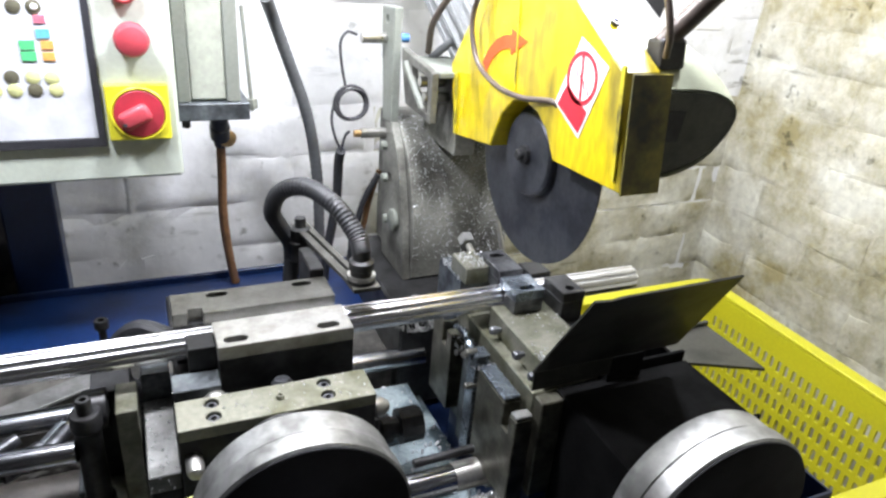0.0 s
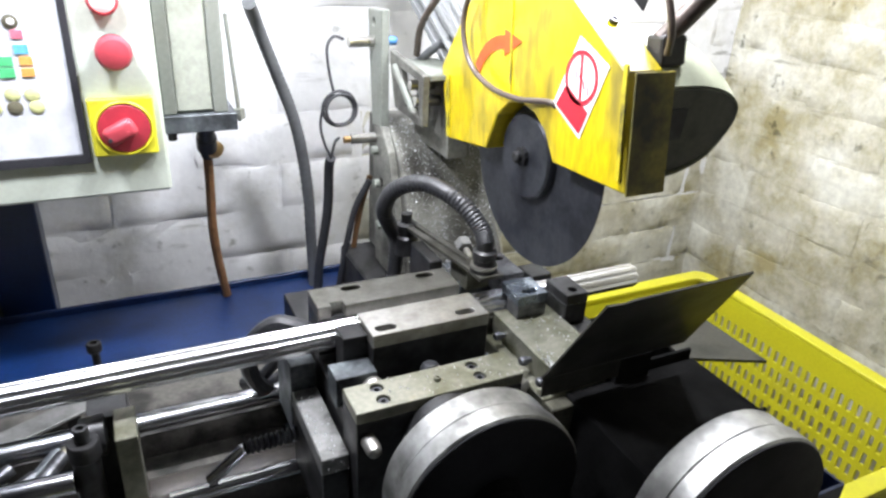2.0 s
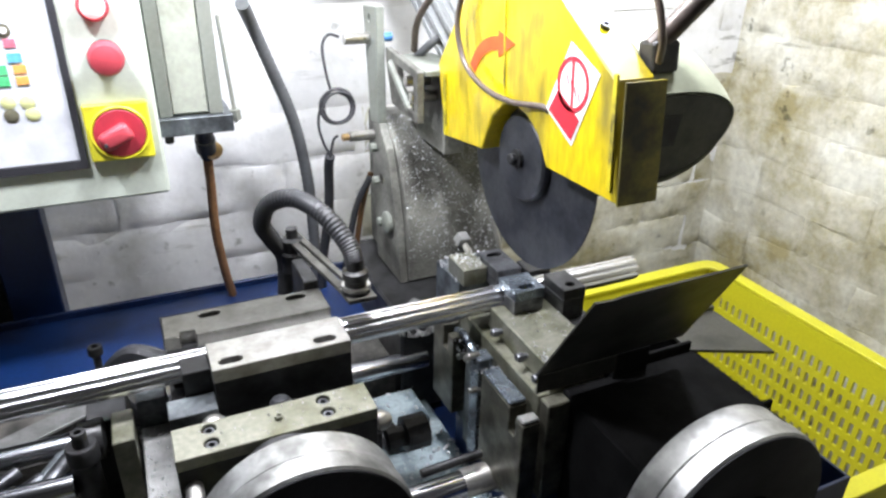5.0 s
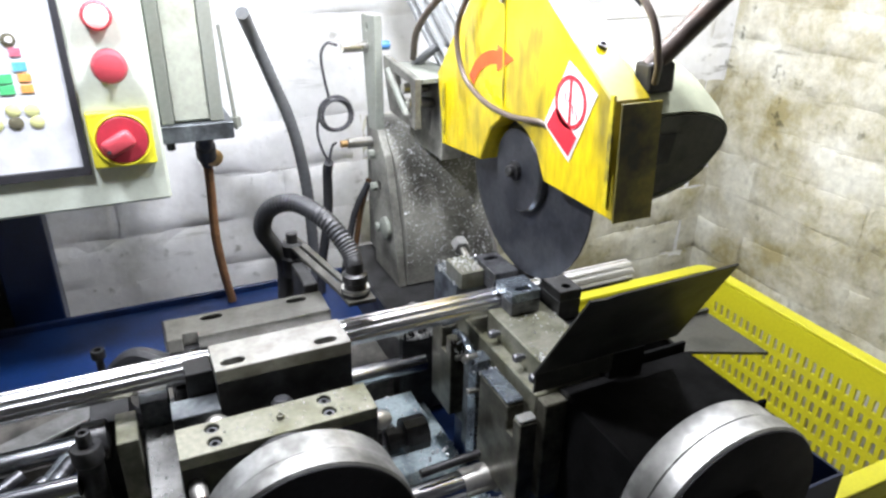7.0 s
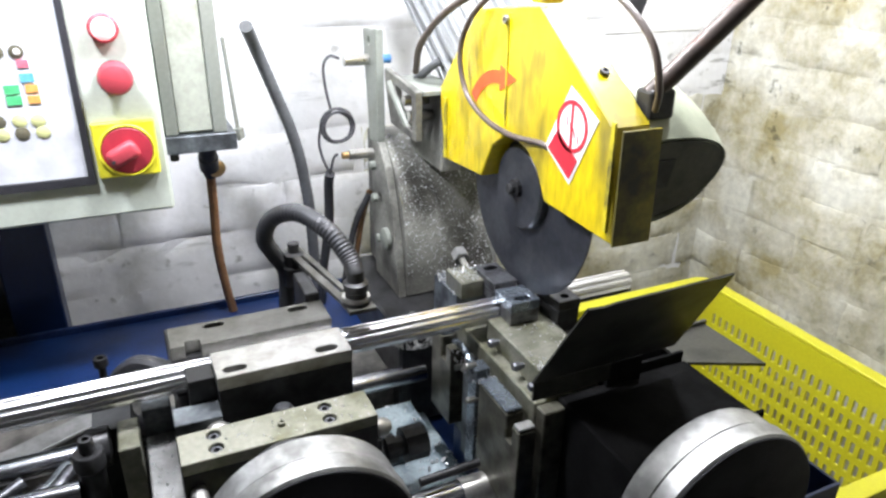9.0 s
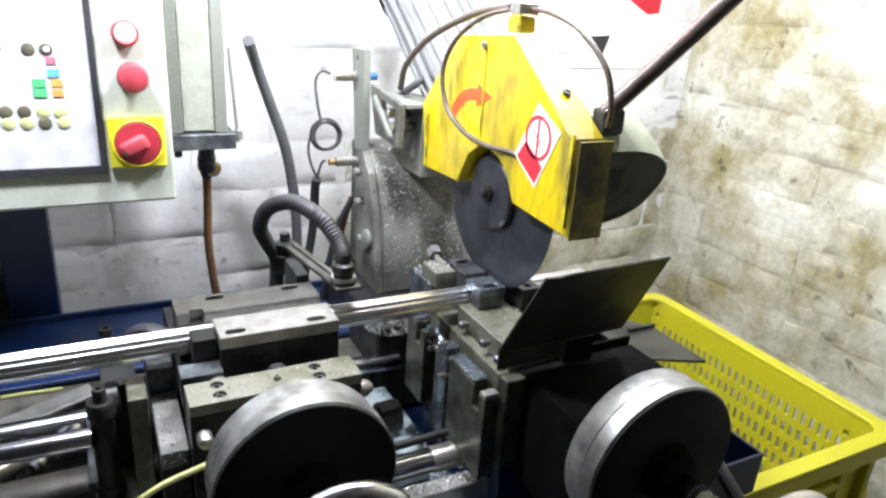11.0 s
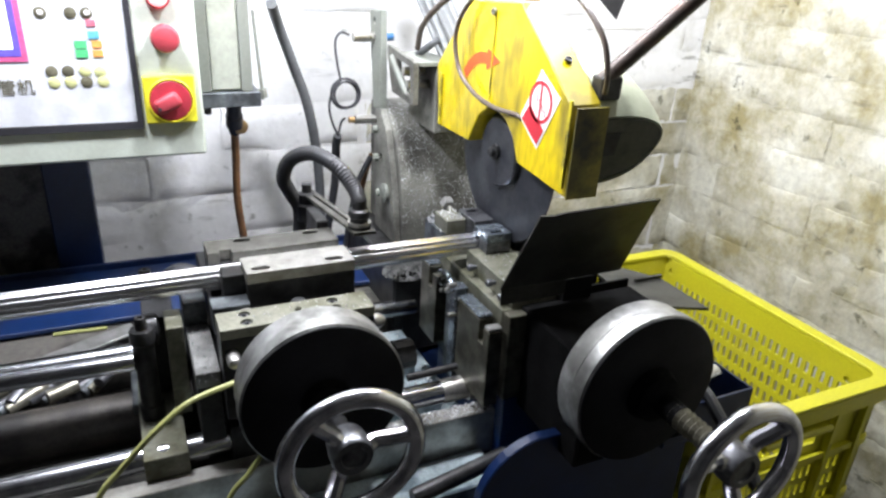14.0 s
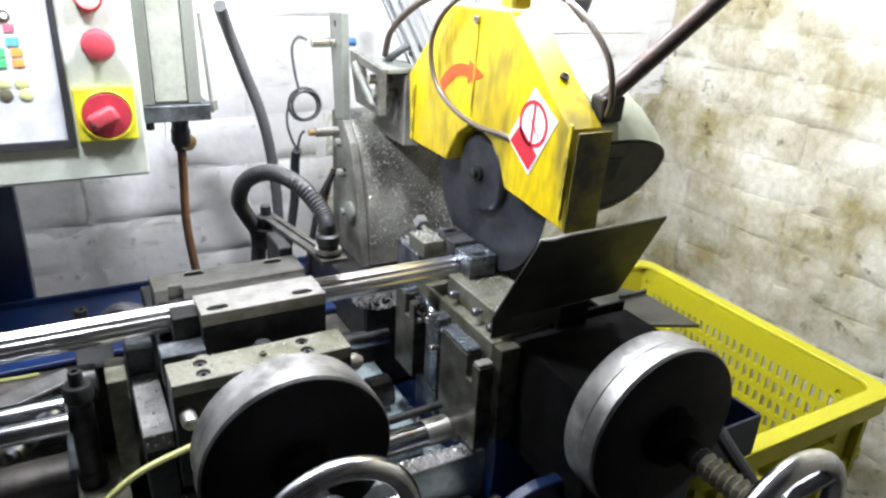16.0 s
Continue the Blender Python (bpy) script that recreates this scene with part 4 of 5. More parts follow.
bm.faces.new(rings[0][::-1])
bm.faces.new(rings[-1])
part("gearbox", bm, "gear", head, "pale green rounded gearbox", smooth=True)
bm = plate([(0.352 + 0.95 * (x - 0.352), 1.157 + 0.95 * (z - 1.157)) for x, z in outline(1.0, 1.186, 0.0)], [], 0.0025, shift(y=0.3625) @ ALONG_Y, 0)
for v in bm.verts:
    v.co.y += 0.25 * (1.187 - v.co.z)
part("gearbox_cover", bm, "cover_dark", head, "gearbox front coloured dark as shaded")
# black inset plate in place of a shaded opening
bm = plate(rect(0.3385, 0.360, 1.146, 1.170), [], 0.0025, shift(y=0.3617) @ ALONG_Y, 0)
for v in bm.verts:
    v.co.y += 0.25 * (1.187 - v.co.z)
part("opening_shade", bm, "black_steel", head)
part("handle_socket", box(0.3335, 0.3570, 0.371, 0.390, 1.200, 1.2225, 0.003, seg=2), "black_steel", head)
part("handle_bar", hose([(0.339, 0.380, 1.217), (0.377, 0.369, 1.256), (0.417, 0.358, 1.297), (0.477, 0.343, 1.358)], 0.0078, 14, 6), "handle", head, "dark worn pull handle", smooth=True)
# motor
mot = part("motor", lathe((0.385, 0.675, 1.185), (0.385, 0.865, 1.322), [(0.050, 0), (0.056, 0.004), (0.056, 0.226), (0.05, 0.23)], 40), "motor", head, "grey finned motor", smooth=True)
mm = frame_to((0.385, 0.675, 1.185), (0.385, 0.865, 1.322))
part("end_ring", lathe((0.385, 0.8505, 1.3115), (0.385, 0.868, 1.324), [(0.060, 0), (0.069, 0.002), (0.069, 0.014), (0.060, 0.016)], 40), "black_steel", mot, smooth=True)
for i in range(22):
    bm = box(0.055, 0.066, -0.0014, 0.0014, 0.012, 0.216, 0)
    bm.transform(mm @ Matrix.Rotation(2 * math.pi * i / 22, 4, "Z"))
    part("fin", bm, "motor", mot)
part("arm_casting", box(0.34, 0.395, 0.50, 0.73, 1.09, 1.17, 0.006), "body", head)
part("hood_cap", box(0.306, 0.326, 0.478, 0.500, 1.277, 1.292, 0.002), "yellow_edge", head)
part("tee_fitting", box(0.304, 0.326, 0.474, 0.494, 1.2925, 1.306, 0.002), "nickel", head)
part("spray_hose", hose([(0.312, 0.492, 1.299), (0.296, 0.53, 1.288), (0.289, 0.572, 1.262), (0.287, 0.592, 1.228), (0.288, 0.580, 1.192), (0.290, 0.545, 1.173), (0.293, 0.50, 1.166), (0.297, 0.455, 1.168), (0.303, 0.449, 1.160)], 0.0026, 10, 8), "hose_brown", head, "thin grey spray hose", smooth=True)
part("spray_hose", hose([(0.318, 0.474, 1.299), (0.315, 0.44, 1.297), (0.315, 0.395, 1.285), (0.318, 0.360, 1.258), (0.322, 0.352, 1.228), (0.33, 0.362, 1.21)], 0.0026, 10, 8), "hose_brown", head, smooth=True)
part("supply_hose", hose([(0.31, 0.500, 1.300), (0.303, 0.56, 1.290), (0.295, 0.64, 1.262), (0.292, 0.70, 1.225), (0.30, 0.735, 1.19)], 0.0038, 10, 8), "hose_brown", head, "brown supply hose", smooth=True)
part("supply_hose", hose([(0.40, 0.70, 1.23), (0.33, 0.72, 1.205), (0.305, 0.745, 1.18)], 0.005, 10, 8), "grey_hose", head, smooth=True)

# ---- control cabinet ----
cab = thing("control_cabinet", (-0.25, 0.76, 1.07), "grey green control cabinet with keypad, stop button and main switch", "control cabinet", moved=(0.009, 0.024, -0.006))
part("cabinet_body", box(-0.56, 0.009, 0.700, 0.872, 1.072, 1.45, 0.003), "panel", cab)
gk = part("gasket", plate(rect(-0.50, -0.060, 1.109, 1.40), [rect(-0.494, -0.066, 1.117, 1.394)], 0.004, shift(y=0.6955) @ ALONG_Y), "black", cab, "black keypad gasket")
kp = part("keypad", plate(rect(-0.4935, -0.0665, 1.1175, 1.3935), [], 0.002, shift(y=0.6978) @ ALONG_Y), "foil", cab, "silver membrane keypad")


def key(x0, x1, z0, z1, name, material, y=0.6966, label=""):
    return part(name, plate(rect(x0, x1, z0, z1), [], 0.001, shift(y=y) @ ALONG_Y), material, kp, label)


key(-0.30, -0.166, 1.188, 1.31, "screen_border", "rose")
key(-0.296, -0.1715, 1.1935, 1.305, "screen_frame", "purple", 0.6962)
key(-0.288, -0.178, 1.201, 1.30, "display", "lcd", 0.6958, "lit pale display")
for x, z, m, w, h in ((-0.1005, 1.228, "k_pink", 0.009, 0.007), (-0.0995, 1.2155, "k_blue", 0.011, 0.008), (-0.0975, 1.2055, "k_orange", 0.010, 0.007), (-0.0975, 1.1955, "k_orange", 0.010, 0.007),
                      (-0.1135, 1.2055, "k_green", 0.012, 0.008), (-0.1135, 1.1955, "k_green", 0.012, 0.008)):
    key(x - w / 2, x + w / 2, z - h / 2, z + h / 2, "key", m)


def rkey(x, z, r, material):
    return part("round_key", lathe((x, 0.6976, z), (x, 0.6962, z), [(r * 0.95, 0), (r, 0.0006), (r * 0.7, 0.0013)], 16), material, kp, smooth=True)


for x, z, m in ((-0.146, 1.177, "k_dark"), (-0.130, 1.177, "k_dark"), (-0.113, 1.177, "k_pale"), (-0.098, 1.176, "k_pale"), (-0.145, 1.165, "k_pale"), (-0.129, 1.165, "k_pale"), (-0.113, 1.165, "k_dark"), (-0.096, 1.165, "k_pale"),
                (-0.1475, 1.2385, "k_dark"), (-0.119, 1.2385, "k_dark"), (-0.1035, 1.2385, "k_dark")):
    rkey(x, z, 0.0062, m)
for x, z in ((-0.1475, 1.2385), (-0.103, 1.2385)):
    part("lamp_dot", lathe((x, 0.6962, z), (x, 0.6952, z), [(0.003, 0), (0.002, 0.001)], 12), "white", kp)


def glyphs(x, z, s, text):
    d = bpy.data.curves.new("characters", "FONT")
    d.body, d.size, d.extrude = text, s, 0.0002
    ob = new("characters", d)
    dg = bpy.context.evaluated_depsgraph_get()
    me = bpy.data.meshes.new_from_object(ob.evaluated_get(dg))
    bpy.data.objects.remove(ob)
    bm = bmesh.new()
    bm.from_mesh(me)
    bm.transform(shift(x, 0.6970, z) @ pose(0, 0, 0, 90, 0, 0))
    part("lettering", bm, "k_dark", kp, "printed dark characters")


glyphs(-0.1995, 1.1545, 0.0175, "\u7ba1\u673a")
# stop button, pilot lamp, main switch
eb = part("stop_button", lathe((-0.027, 0.6995, 1.213), (-0.027, 0.672, 1.213), [(0.0115, 0), (0.0115, 0.010), (0.0148, 0.012), (0.0156, 0.015), (0.0153, 0.020), (0.0128, 0.0245), (0.0070, 0.0262), (0.001, 0.0265)], 32), "red", cab, "red mushroom stop button", smooth=True)
part("collar", lathe((-0.027, 0.6998, 1.213), (-0.027, 0.694, 1.213), [(0.0142, 0), (0.0146, 0.001), (0.0146, 0.005), (0.0125, 0.0058)], 24), "black", eb, smooth=True)
pl = part("pilot_lamp", lathe((-0.0300, 0.6998, 1.257), (-0.0300, 0.688, 1.257), [(0.0128, 0), (0.0133, 0.001), (0.0133, 0.009), (0.0112, 0.011), (0.0108, 0.008)], 28), "red", cab, "red bezel pilot lamp", smooth=True)
part("lens", lathe((-0.0300, 0.694, 1.257), (-0.0300, 0.687, 1.257), [(0.0106, 0), (0.0106, 0.004), (0.008, 0.006), (0.002, 0.007)], 24), "lamp_red", pl, "glowing pale lens", smooth=True)
sw = part("main_switch", box(-0.0565, 0.0005, 0.6925, 0.6998, 1.1145, 1.1700, 0.0015), "sw_yellow", cab, "yellow plate with a red rotary switch")
part("bezel", lathe((-0.0275, 0.6927, 1.1415), (-0.0275, 0.6895, 1.1415), [(0.0265, 0), (0.0265, 0.002), (0.0255, 0.003), (0.0245, 0.003), (0.0240, 0.001)], 40), "sw_yellow", sw, smooth=True)
part("dial", lathe((-0.0275, 0.6925, 1.1415), (-0.0275, 0.684, 1.1415), [(0.0232, 0), (0.0232, 0.0018), (0.0222, 0.0026), (0.012, 0.003)], 40), "red_dark", sw, smooth=True)
bm = box(-0.0150, 0.0150, 0.6770, 0.6895, -0.0092, 0.0092, 0.0055, seg=3)
bm.transform(shift(-0.0315, 0, 1.1405) @ Matrix.Rotation(radians(-27), 4, "Y"))
part("switch_knob", bm, "red", sw, smooth=True)
part("knob_hole", rod((-0.041, 0.6772, 1.1345), (-0.041, 0.6763, 1.1345), 0.002, 10, 0.0002), "black", sw)

# ---- oil level tank beside the cabinet ----
tank = thing("oil_reservoir", (0.047, 0.765, 1.12), "upright grey green oil reservoir with sight window and brass valve", "oil reservoir", moved=(0.004, 0, 0))
part("reservoir_body", box(0.016, 0.0785, 0.752, 0.80, 1.1375, 1.45, 0.002), "panel", tank)
part("sight_window", box(0.029, 0.064, 0.7485, 0.7518, 1.140, 1.45, 0.001), "acrylic", tank, "smoky sight window")
part("side_rail", box(0.016, 0.0285, 0.747, 0.7518, 1.1375, 1.45, 0.0008), "flange", tank)
part("side_rail", box(0.0645, 0.0785, 0.747, 0.7518, 1.1375, 1.45, 0.0008), "flange", tank)
part("bottom_bracket", box(0.010, 0.087, 0.742, 0.805, 1.1185, 1.137, 0.001), "slate", tank)
part("tie_rod", rod((0.091, 0.752, 1.125), (0.084, 0.752, 1.235), 0.0022, 10), "flange", tank, smooth=True)
part("rod_nut", lathe((0.0915, 0.752, 1.128), (0.0905, 0.752, 1.140), [(0.006, 0), (0.006, 0.011)], 6), "flange", tank)
part("drain_plug", lathe((0.022, 0.755, 1.1183), (0.022, 0.755, 1.108), [(0.0045, 0), (0.0045, 0.009), (0.003, 0.010)], 12), "black_steel", tank)
part("bolt", rod((0.012, 0.75, 1.132), (0.004, 0.75, 1.132), 0.005, 12), "black_steel", tank)
vb = part("valve_body", lathe((0.060, 0.795, 1.118), (0.064, 0.835, 1.062), [(0.010, 0), (0.010, 0.03), (0.0115, 0.032), (0.0115, 0.052), (0.008, 0.055), (0.008, 0.066)], 16), "black_steel", tank, "dark shut-off valve", smooth=True)
part("valve_knob", lathe((0.068, 0.834, 1.074), (0.074, 0.816, 1.072), [(0.006, 0), (0.0105, 0.002), (0.0105, 0.012), (0.007, 0.014)], 16), "brass", vb, "brass valve end", smooth=True)
part("drain_hose", hose([(0.064, 0.835, 1.064), (0.064, 0.843, 1.02), (0.063, 0.850, 0.96), (0.068, 0.856, 0.90), (0.074, 0.86, 0.858)], 0.0058, 10, 8), "brown", tank, "brown rubber drain hose", smooth=True)

# ---- notice on the back wall ----
sign = thing("wall_notice", (0.87, 0.999, 1.32), "white wall notice with black and red printed corners", "wall sign", moved=(0, 0.0024, 0))
part("sheet", plate(rect(0.765, 0.985, 1.185, 1.46), [], 0.0012, shift(y=0.9975) @ ALONG_Y), "white", sign)
part("black_corner", plate([(0.783, 1.243), (0.851, 1.247), (0.835, 1.202)], [], 0.0006, shift(y=0.9968) @ ALONG_Y), "black", sign)
part("red_corner", plate([(0.883, 1.315), (0.925, 1.318), (0.942, 1.330), (0.955, 1.40), (0.972, 1.40), (0.965, 1.292), (0.935, 1.289)], [], 0.0006, shift(y=0.9968) @ ALONG_Y), "crimson", sign)

# conduits and cables by the wall
con = thing("flexible_conduit", (0.18, 0.85, 0.858), "grey ribbed conduit hanging down the wall", "conduit", moved=(0.011, 0, -0.006))
part("conduit_hose", hose([(0.11, 0.80, 1.245), (0.125, 0.835, 1.215), (0.147, 0.85, 1.157), (0.163, 0.85, 1.11), (0.173, 0.85, 1.063), (0.180, 0.85, 1.0), (0.182, 0.85, 0.93), (0.184, 0.85, 0.8640)], 0.0078, 12, 14, 0.0008), "grey_hose", con, smooth=True)
cb = thing("sensor_cable", (0.21, 0.8, 0.858), "coiled dark sensor cable joining a black sleeve", "cable")
bm = bmesh.new()
cx, cy2, cz2 = 0.220, 0.80, 1.118
pts = [(0.225, 0.797, 1.200), (0.213, 0.797, 1.203), (0.205, 0.797, 1.190), (0.208, 0.798, 1.160), (0.213, 0.80, 1.139)]
hose(pts, 0.0017, 8, 6, bm=bm)
for j in range(4):
    r = 0.0188 + 0.0016 * (j % 2)
    ox, oz = 0.0016 * math.cos(2.2 * j), 0.0020 * math.sin(2.2 * j)
    pts = [(cx + ox + r * math.cos(a), cy2 - 0.004 + 0.0028 * j, cz2 + oz + r * math.sin(a)) for a in np.linspace(0, 2 * math.pi, 15)]
    hose(pts, 0.0017, 8, 4, bm=bm)
hose([(0.213, 0.80, 1.139), (0.200, 0.80, 1.120), (0.196, 0.80, 1.098), (0.201, 0.80, 1.075), (0.208, 0.80, 1.060)], 0.0017, 8, 6, bm=bm)
hose([(0.216, 0.79, 1.086), (0.212, 0.793, 1.081), (0.210, 0.797, 1.07), (0.208, 0.80, 1.056)], 0.0017, 8, 6, bm=bm)
part("cable_run", bm, "cable", cb, smooth=True)
part("cable_sleeve", hose([(0.208, 0.80, 1.058), (0.208, 0.81, 1.04), (0.208, 0.82, 0.98), (0.198, 0.83, 0.90), (0.196, 0.835, 0.858)], 0.0062, 10, 8), "rubber", cb, "black cable sleeve", smooth=True)
pc = thing("power_cable", (0.24, 0.8, 0.858), "dark cables behind the saw stand", "cable")
part("cable_run", hose([(0.262, 0.81, 1.02), (0.244, 0.815, 0.98), (0.232, 0.82, 0.92), (0.225, 0.83, 0.858)], 0.0045, 8, 6), "rubber", pc, smooth=True)
part("cable_run", hose([(0.268, 0.825, 1.02), (0.254, 0.825, 0.97), (0.244, 0.83, 0.90), (0.240, 0.835, 0.858)], 0.004, 8, 6), "brown", pc, smooth=True)

wire = thing("earth_wire", (0.0, 0.4, 0.80), "yellow green earth wire looping over the rail", "wire")
part("wire_run", hose([(0.012, 0.380, 0.962), (-0.008, 0.372, 0.962), (-0.049, 0.362, 0.958), (-0.079, 0.355, 0.941), (-0.109, 0.35, 0.914), (-0.127, 0.345, 0.896), (-0.15, 0.338, 0.85), (-0.16, 0.325, 0.77), (-0.162, 0.32, 0.70)], 0.0026, 8, 8), "wire", wire, smooth=True)
part("wire_run", hose([(0.022, 0.34, 0.932), (0.003, 0.33, 0.915), (-0.011, 0.33, 0.895), (-0.028, 0.33, 0.875), (-0.045, 0.328, 0.83), (-0.055, 0.325, 0.76), (-0.06, 0.322, 0.70)], 0.0024, 8, 8), "wire", wire, smooth=True)

part("wire_run", hose([(-0.186, 0.715, 0.8502), (-0.167, 0.715, 0.8502), (-0.147, 0.713, 0.8502), (-0.125, 0.712, 0.8502)], 0.0022, 8, 6), "wire", wire, smooth=True)

# ---- yellow crate ----
cr = thing("plastic_crate", (0.68, 0.54, 0.50), "yellow slotted plastic crate standing under the chute", "plastic crate")
X0, X1, Y0, Y1, ZT, ZB = 0.505, 0.866, 0.305, 0.772, 0.80, 0.50


def rounded(x0, x1, y0, y1, r, n=6):
    out = []
    for cx, cy, a in ((x1 - r, y1 - r, 0), (x0 + r, y1 - r, 90), (x0 + r, y0 + r, 180), (x1 - r, y0 + r, 270)):
        out += [(cx + r * math.cos(radians(a + 90 * i / n)), cy + r * math.sin(radians(a + 90 * i / n))) for i in range(n + 1)]
    return out


part("rim", plate(rounded(X0 - 0.016, X1 + 0.004, Y0 - 0.004, Y1 + 0.004, 0.03), [rounded(X0 + 0.016, X1 - 0.018, Y0 + 0.018, Y1 - 0.018, 0.02)], 0.006, shift(z=ZT), 0.001), "crate", cr)
part("rim_skirt", plate(rounded(X0 - 0.016, X1 + 0.004, Y0 - 0.004, Y1 + 0.004, 0.03), [rounded(X0 - 0.013, X1 + 0.001, Y0 - 0.001, Y1 + 0.001, 0.028)], 0.022, shift(z=ZT - 0.0062), 0), "crate", cr)


def slots(a0, a1, rows):
    hs = []
    for z0, h, pitch, w in rows:
        n = int((a1 - a0) / pitch)
        for i in range(n):
            c = a0 + (i + 0.5) * (a1 - a0) / n
            hs.append(rect(c - w / 2, c + w / 2, z0, z0 + h))
    return hs


long_rows = [(0.735 - 0.031 * k, 0.020, 0.0135, 0.0065) for k in range(7)]
side_h = slots(Y0 + 0.045, Y1 - 0.045, long_rows)
part("long_side", plate(rect(Y0 + 0.012, Y1 - 0.012, ZB, ZT - 0.0065), side_h + [ring2(Y0 + 0.058, ZT - 0.036, 0.0055, 10), ring2(Y1 - 0.03, ZT - 0.033, 0.0055, 10)], 0.004, shift(X1 - 0.0185) @ ALONG_X), "crate", cr)
part("long_side", plate(rect(Y0 + 0.012, Y1 - 0.012, ZB, ZT - 0.0065), side_h, 0.004, shift(X0 + 0.008) @ ALONG_X), "crate", cr)
end_h = slots(X0 + 0.055, X1 - 0.055, [(0.655 - 0.031 * k, 0.020, 0.0135, 0.0065) for k in range(4)])
for y, hand in ((Y0 + 0.012, True), (Y1 - 0.016, False)):
    hs = end_h + ([] if not hand else [rect(0.62, 0.74, 0.715, 0.745)])
    part("short_side", plate(rect(X0 + 0.013, X1 - 0.015, ZB, ZT - 0.0065), hs, 0.004, shift(y=y) @ ALONG_Y), "crate", cr)
for z in (0.770, 0.700, 0.60):
    part("band", plate(rounded(X0 - 0.003, X1 - 0.004, Y0 + 0.004, Y1 - 0.004, 0.024), [rounded(X0 + 0.007, X1 - 0.0142, Y0 + 0.0115, Y1 - 0.0115, 0.016)], 0.010, shift(z=z), 0), "crate", cr)
for x in (0.54, 0.60, 0.76, 0.82):
    part("rib", box(x - 0.004, x + 0.004, Y0 + 0.001, Y0 + 0.0115, ZB, ZT - 0.03, 0.001), "crate", cr)
part("handle_lip", box(0.615, 0.745, Y0 - 0.006, Y0 + 0.011, 0.746, 0.757, 0.003), "crate", cr)
part("bottom", box(X0 + 0.013, X1 - 0.015, Y0 + 0.017, Y1 - 0.017, ZB, ZB + 0.005, 0.001), "crate", cr)
stool = thing("crate_stand", (0.68, 0.54, 0.0), "dark steel stand under the crate", "stand")
part("top_sheet", box(0.51, 0.86, 0.32, 0.76, 0.492, 0.4995, 0.001), "black_steel", stool)
for x in (0.53, 0.84):
    for y in (0.34, 0.74):
        part("leg", box(x - 0.014, x + 0.014, y - 0.014, y + 0.014, 0, 0.4915, 0.001), "black_steel", stool)

# ---- chips scattered on the machine ----
rng = random.Random(21)


def scatter(name, n, x0, x1, y0, y1, z, parent, big=0.0012):
    bm = bmesh.new()
    for i in range(n):
        s = 0.0004 + big * rng.random() ** 2
        chip(bm, Matrix.Translation((rng.uniform(x0, x1), rng.uniform(y0, y1), z + s * 0.2)) @ Euler((rng.random() * 3, rng.random() * 3, rng.random() * 3)).to_matrix().to_4x4() @ Matrix.Diagonal((s * 2, s, s * 0.5, 1)))
    tagged(part(name, bm, "chip", parent, "bright metal chips"), kind="stuff")


scatter("chips", 800, 0.08, 0.27, 0.390, 0.408, 0.8482, bed, 0.0017)
scatter("chips", 220, 0.06, 0.235, 0.41, 0.56, 0.8005, bed, 0.0016)
scatter("chips", 60, -0.040, -0.020, 0.397, 0.50, 0.9505, car, 0.0008)
scatter("chips", 60, 0.0, 0.12, 0.398, 0.43, 1.0005, car, 0.0005)
scatter("chips", 90, 0.265, 0.289, 0.537, 0.570, 1.0185, tab)
scatter("chips", 90, 0.243, 0.256, 0.40, 0.452, 0.9625, tab)
scatter("chips", 80, 0.275, 0.327, 0.395, 0.47, 0.9985, vice, 0.0007)
scatter("chips", 60, 0.272, 0.280, 0.39, 0.41, 0.9985, vice, 0.0012)
scatter("chips", 260, 0.165, 0.262, 0.415, 0.56, 0.8012, bed, 0.0030)
scatter("chips", 120, 0.240, 0.262, 0.455, 0.512, 0.9565, tab, 0.0016)
scatter("chips", 120, 0.262, 0.330, 0.5455, 0.60, 0.9995, tab, 0.0022)
scatter("chips", 60, 0.10, 0.235, 0.548, 0.60, 0.8405, bed, 0.0020)
for x, y, z, l in ((0.2475, 0.468, 0.968, 0.012), (0.250, 0.482, 0.955, 0.010), (0.2535, 0.500, 0.945, 0.012), (0.248, 0.46, 0.935, 0.014)):
    part("set_screw", rod((x, y, z), (x - l, y - 0.002, z + 0.002), 0.0032, 10), "nickel", tab, smooth=True)
part("coolant_pipe", hose([(0.256, 0.530, 0.955), (0.2525, 0.505, 0.965), (0.250, 0.485, 0.962), (0.255, 0.47, 0.945), (0.257, 0.46, 0.91)], 0.0035, 8, 6), "jaw_blue", tab, "thin blued coolant pipe", smooth=True)
heap = bmesh.new()
for i in range(1500):
    a, r = rng.random() * 6.283, 0.028 * rng.random() ** 0.6
    s = 0.0006 + 0.0013 * rng.random()
    chip(heap, Matrix.Translation((0.235 + r * math.cos(a) * 1.1, 0.605 + r * math.sin(a), 0.925 + 0.03 * (1 - r / 0.028) + 0.003 * rng.random())) @ Euler((rng.random() * 3, rng.random() * 3, rng.random() * 3)).to_matrix().to_4x4() @ Matrix.Diagonal((s * 2, s, s * 0.4, 1)))
tagged(part("chips", heap, "slate_lit", stand, "heap of bright chips"), kind="stuff")

# ---- ceiling lamp over the bench ----
lamp = thing("ceiling_lamp", (0.20, 0.55, 1.61), "white fluorescent batten lamp hung over the bench", "ceiling lamp")
part("batten", box(-0.27, 0.67, 0.515, 0.585, 1.622, 1.655, 0.003), "white", lamp)
part("tube", rod((-0.25, 0.55, 1.608), (0.65, 0.55, 1.608), 0.013), "tube_lamp", lamp, smooth=True)
part("hanger", rod((-0.07, 0.55, 1.655), (-0.07, 0.55, 2.5), 0.004), "white", lamp)
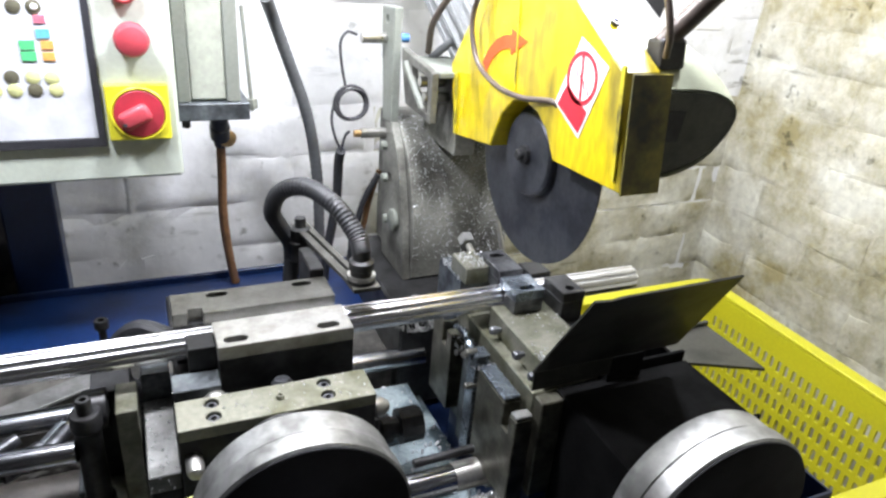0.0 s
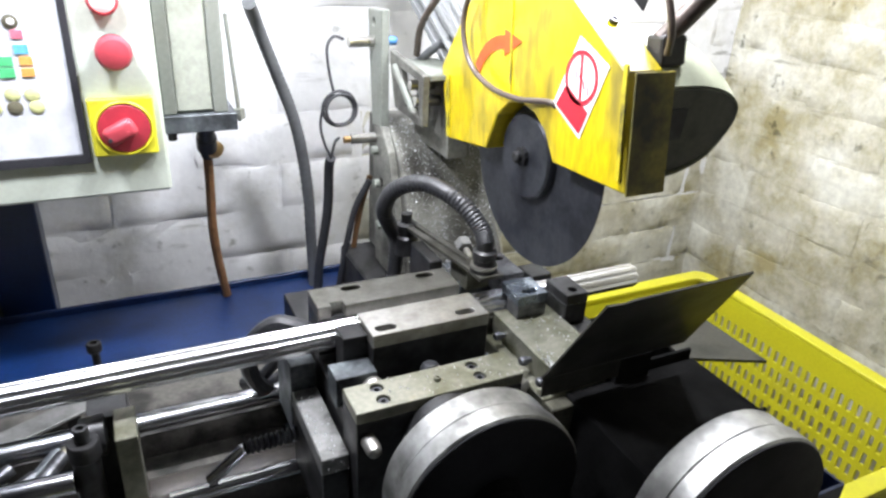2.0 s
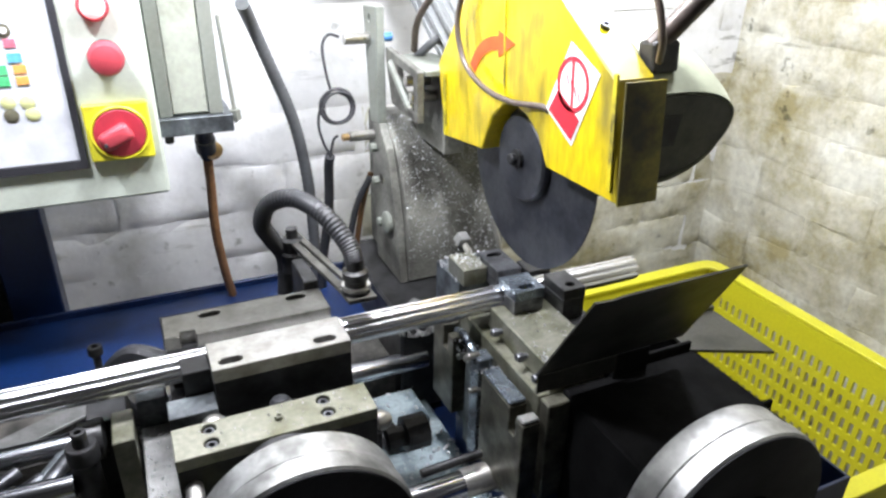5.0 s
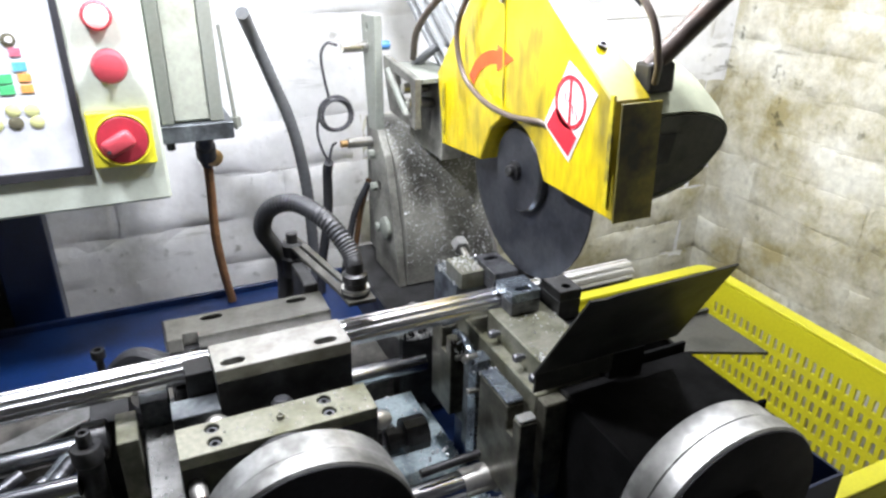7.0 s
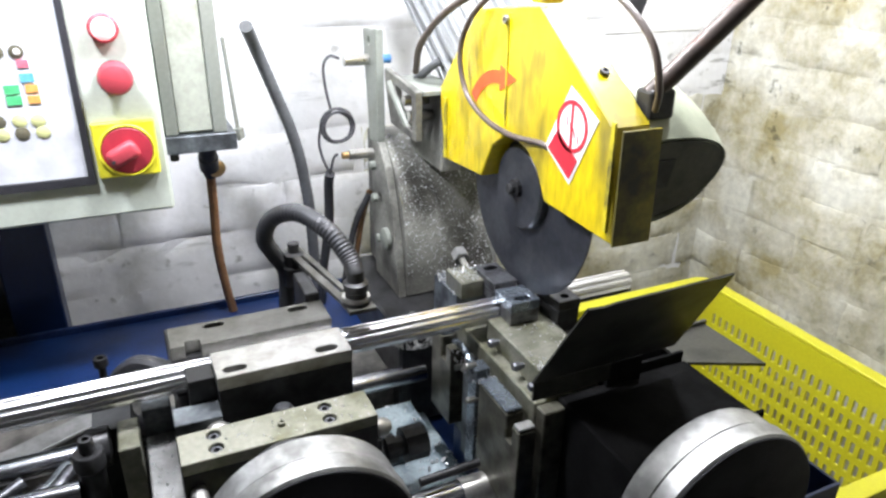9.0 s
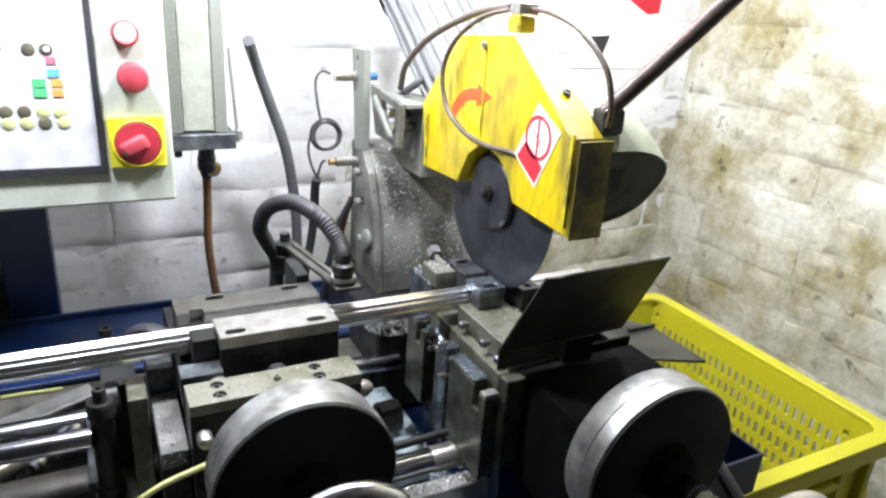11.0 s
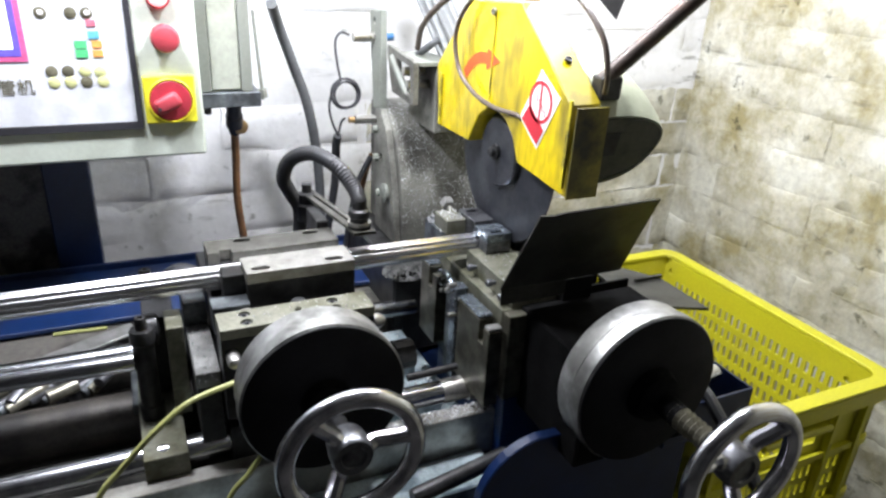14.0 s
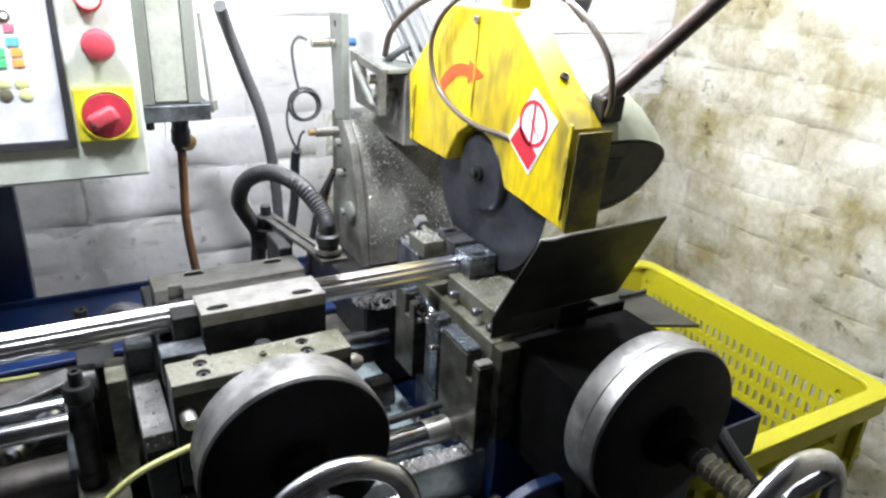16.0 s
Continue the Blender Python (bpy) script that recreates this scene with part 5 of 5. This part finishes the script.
part("hanger", rod((0.47, 0.55, 1.655), (0.47, 0.55, 2.5), 0.004), "white", lamp)

# ---- bricks of the two walls ----
def brick_mesh(seed, l, h, d, rough):
    """A worn, thickly painted brick: an uneven face that rolls back at its edges."""
    r = random.Random(seed)
    bm = bmesh.new()
    us = (0, 0.012, 0.07, 0.2, 0.33, 0.46, 0.6, 0.74, 0.87, 0.94, 0.988, 1)
    vs = (0, 0.045, 0.3, 0.6, 0.955, 1)
    nx, nz = len(us) - 1, len(vs) - 1
    low = [r.uniform(-1, 1) for _ in range(4)]
    grid = []
    for k, v in enumerate(vs):
        row = []
        for i, u in enumerate(us):
            rim = i in (0, nx) or k in (0, nz)
            tilt = low[0] * (u - 0.5) + low[1] * (v - 0.5) + 0.6 * low[2] * math.sin(5 * u + 3 * low[3])
            y = -d + rough * (0.5 * tilt + 0.5 * r.uniform(-1, 1))
            if rim:
                y = 0.004 if r.random() < 0.33 else y
            row.append(bm.verts.new((u * l + r.uniform(-1, 1) * 0.002, y, v * h + r.uniform(-1, 1) * 0.0022)))
        grid.append(row)
    for k in range(nz):
        for i in range(nx):
            bm.faces.new((grid[k][i], grid[k][i + 1], grid[k + 1][i + 1], grid[k + 1][i]))
    me = bpy.data.meshes.new("brick")
    bm.to_mesh(me)
    bm.free()
    for q, p in enumerate(me.polygons):
        p.use_smooth = q % nx not in (0, nx - 1) and q // nx not in (0, nz - 1)
    return me


def brick_wall(parent, m, a0, a1, z0, z1, material, d, rough, seed):
    kinds = [brick_mesh(seed + i, 0.2359, 0.0734, d, rough) for i in range(10)]
    for k in kinds:
        k.materials.append(M[material])
    r = random.Random(seed)
    org = BASE[parent.name]
    row, z = 0, z0
    while z < z1:
        a = a0 - (0.118 if row % 2 else 0)
        while a < a1:
            ob = new("brick", kinds[r.randrange(10)])
            ob.parent = parent
            ob.matrix_basis = shift(*(-org)) @ m @ shift(a + r.uniform(-0.006, 0.006), r.uniform(-0.001, 0.001), z) @ pose(0, 0, 0, 0, r.uniform(-0.9, 0.9), 0)
            a += 0.236
        z += 0.0735
        row += 1


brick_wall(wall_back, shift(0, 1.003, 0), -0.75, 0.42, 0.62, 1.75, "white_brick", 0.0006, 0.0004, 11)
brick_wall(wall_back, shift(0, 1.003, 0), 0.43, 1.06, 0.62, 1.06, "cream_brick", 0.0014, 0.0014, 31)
# upper courses change from cream to white for the lamp's glare up there
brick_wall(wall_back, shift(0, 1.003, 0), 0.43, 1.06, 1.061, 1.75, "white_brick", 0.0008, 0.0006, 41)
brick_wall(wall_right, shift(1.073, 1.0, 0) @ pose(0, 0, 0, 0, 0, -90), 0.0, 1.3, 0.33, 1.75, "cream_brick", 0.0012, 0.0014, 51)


# ---- what moves ----
def motions():
    slide = [(0, 0), (0.35, 0.002), (0.5, 0.014), (0.6, 0.034), (0.7, 0.057), (0.8, 0.081), (0.9, 0.106), (1.0, 0.119), (1.15, 0.121), (2.3, 0.121), (2.4, 0.118), (2.5, 0.111), (2.6, 0.096), (2.7, 0.066), (2.8, 0.038), (2.9, 0.018), (3.0, 0.007), (3.2, 0.0), (16.0, 0.0)]
    walk(car, [(t, pose(0.055 + d, 0.46, 0.85)) for t, d in slide])
    walk(tube, [(t, pose(d, 0.505, 1.0)) for t, d in slide if t < 1.2] + [(16.0, pose(0.121, 0.505, 1.0))])
    fall = [(0, 0, 0, 0), (0.35, 0.002, 0, 0), (0.5, 0.014, 0, 0), (0.6, 0.040, -0.004, 7), (0.7, 0.075, -0.030, 24), (0.8, 0.105, -0.058, 30), (0.9, 0.14, -0.085, 22), (1.0, 0.20, -0.100, 10), (1.12, 0.29, -0.125, 32), (1.25, 0.335, -0.30, 50), (1.36, 0.345, -0.477, 6), (1.45, 0.345, -0.482, 0), (16.0, 0.345, -0.482, 0)]
    walk(cut, [(t, pose(0.386 + x, 0.505, 1.0 + z, 0, a, 0)) for t, x, z, a in fall])
    grip = [(0, 0), (0.08, 0), (0.25, -0.014), (1.80, -0.014), (1.98, 0), (16.0, 0)]
    walk(vice, [(t, pose(0.30, 0.44 + d, 0.9755)) for t, d in grip])
    swing = [(0, -3.45), (1.0, -3.45), (2.0, -3.4), (3.0, -2.85), (4.0, -2.4), (5.3, -1.5), (6.5, -0.55), (7.0, -0.05), (8.0, 0.65), (9.0, 1.5), (10.2, 2.2), (11.5, 2.9), (12.5, 3.6), (13.5, 4.4), (14.5, 5.2), (15.2, 5.8), (16.0, 6.5)]
    walk(head, [(t, pose(PX, PY, PZ, a - 3.67)) for t, a in swing])
    q = head_blade_at()
    walk(blade, [(0.2 * i, pose(*q, 72.0 * i)) for i in range(81)])


def head_blade_at():
    return 0.0, 0.5113 - PY, 1.112 - PZ


motions()
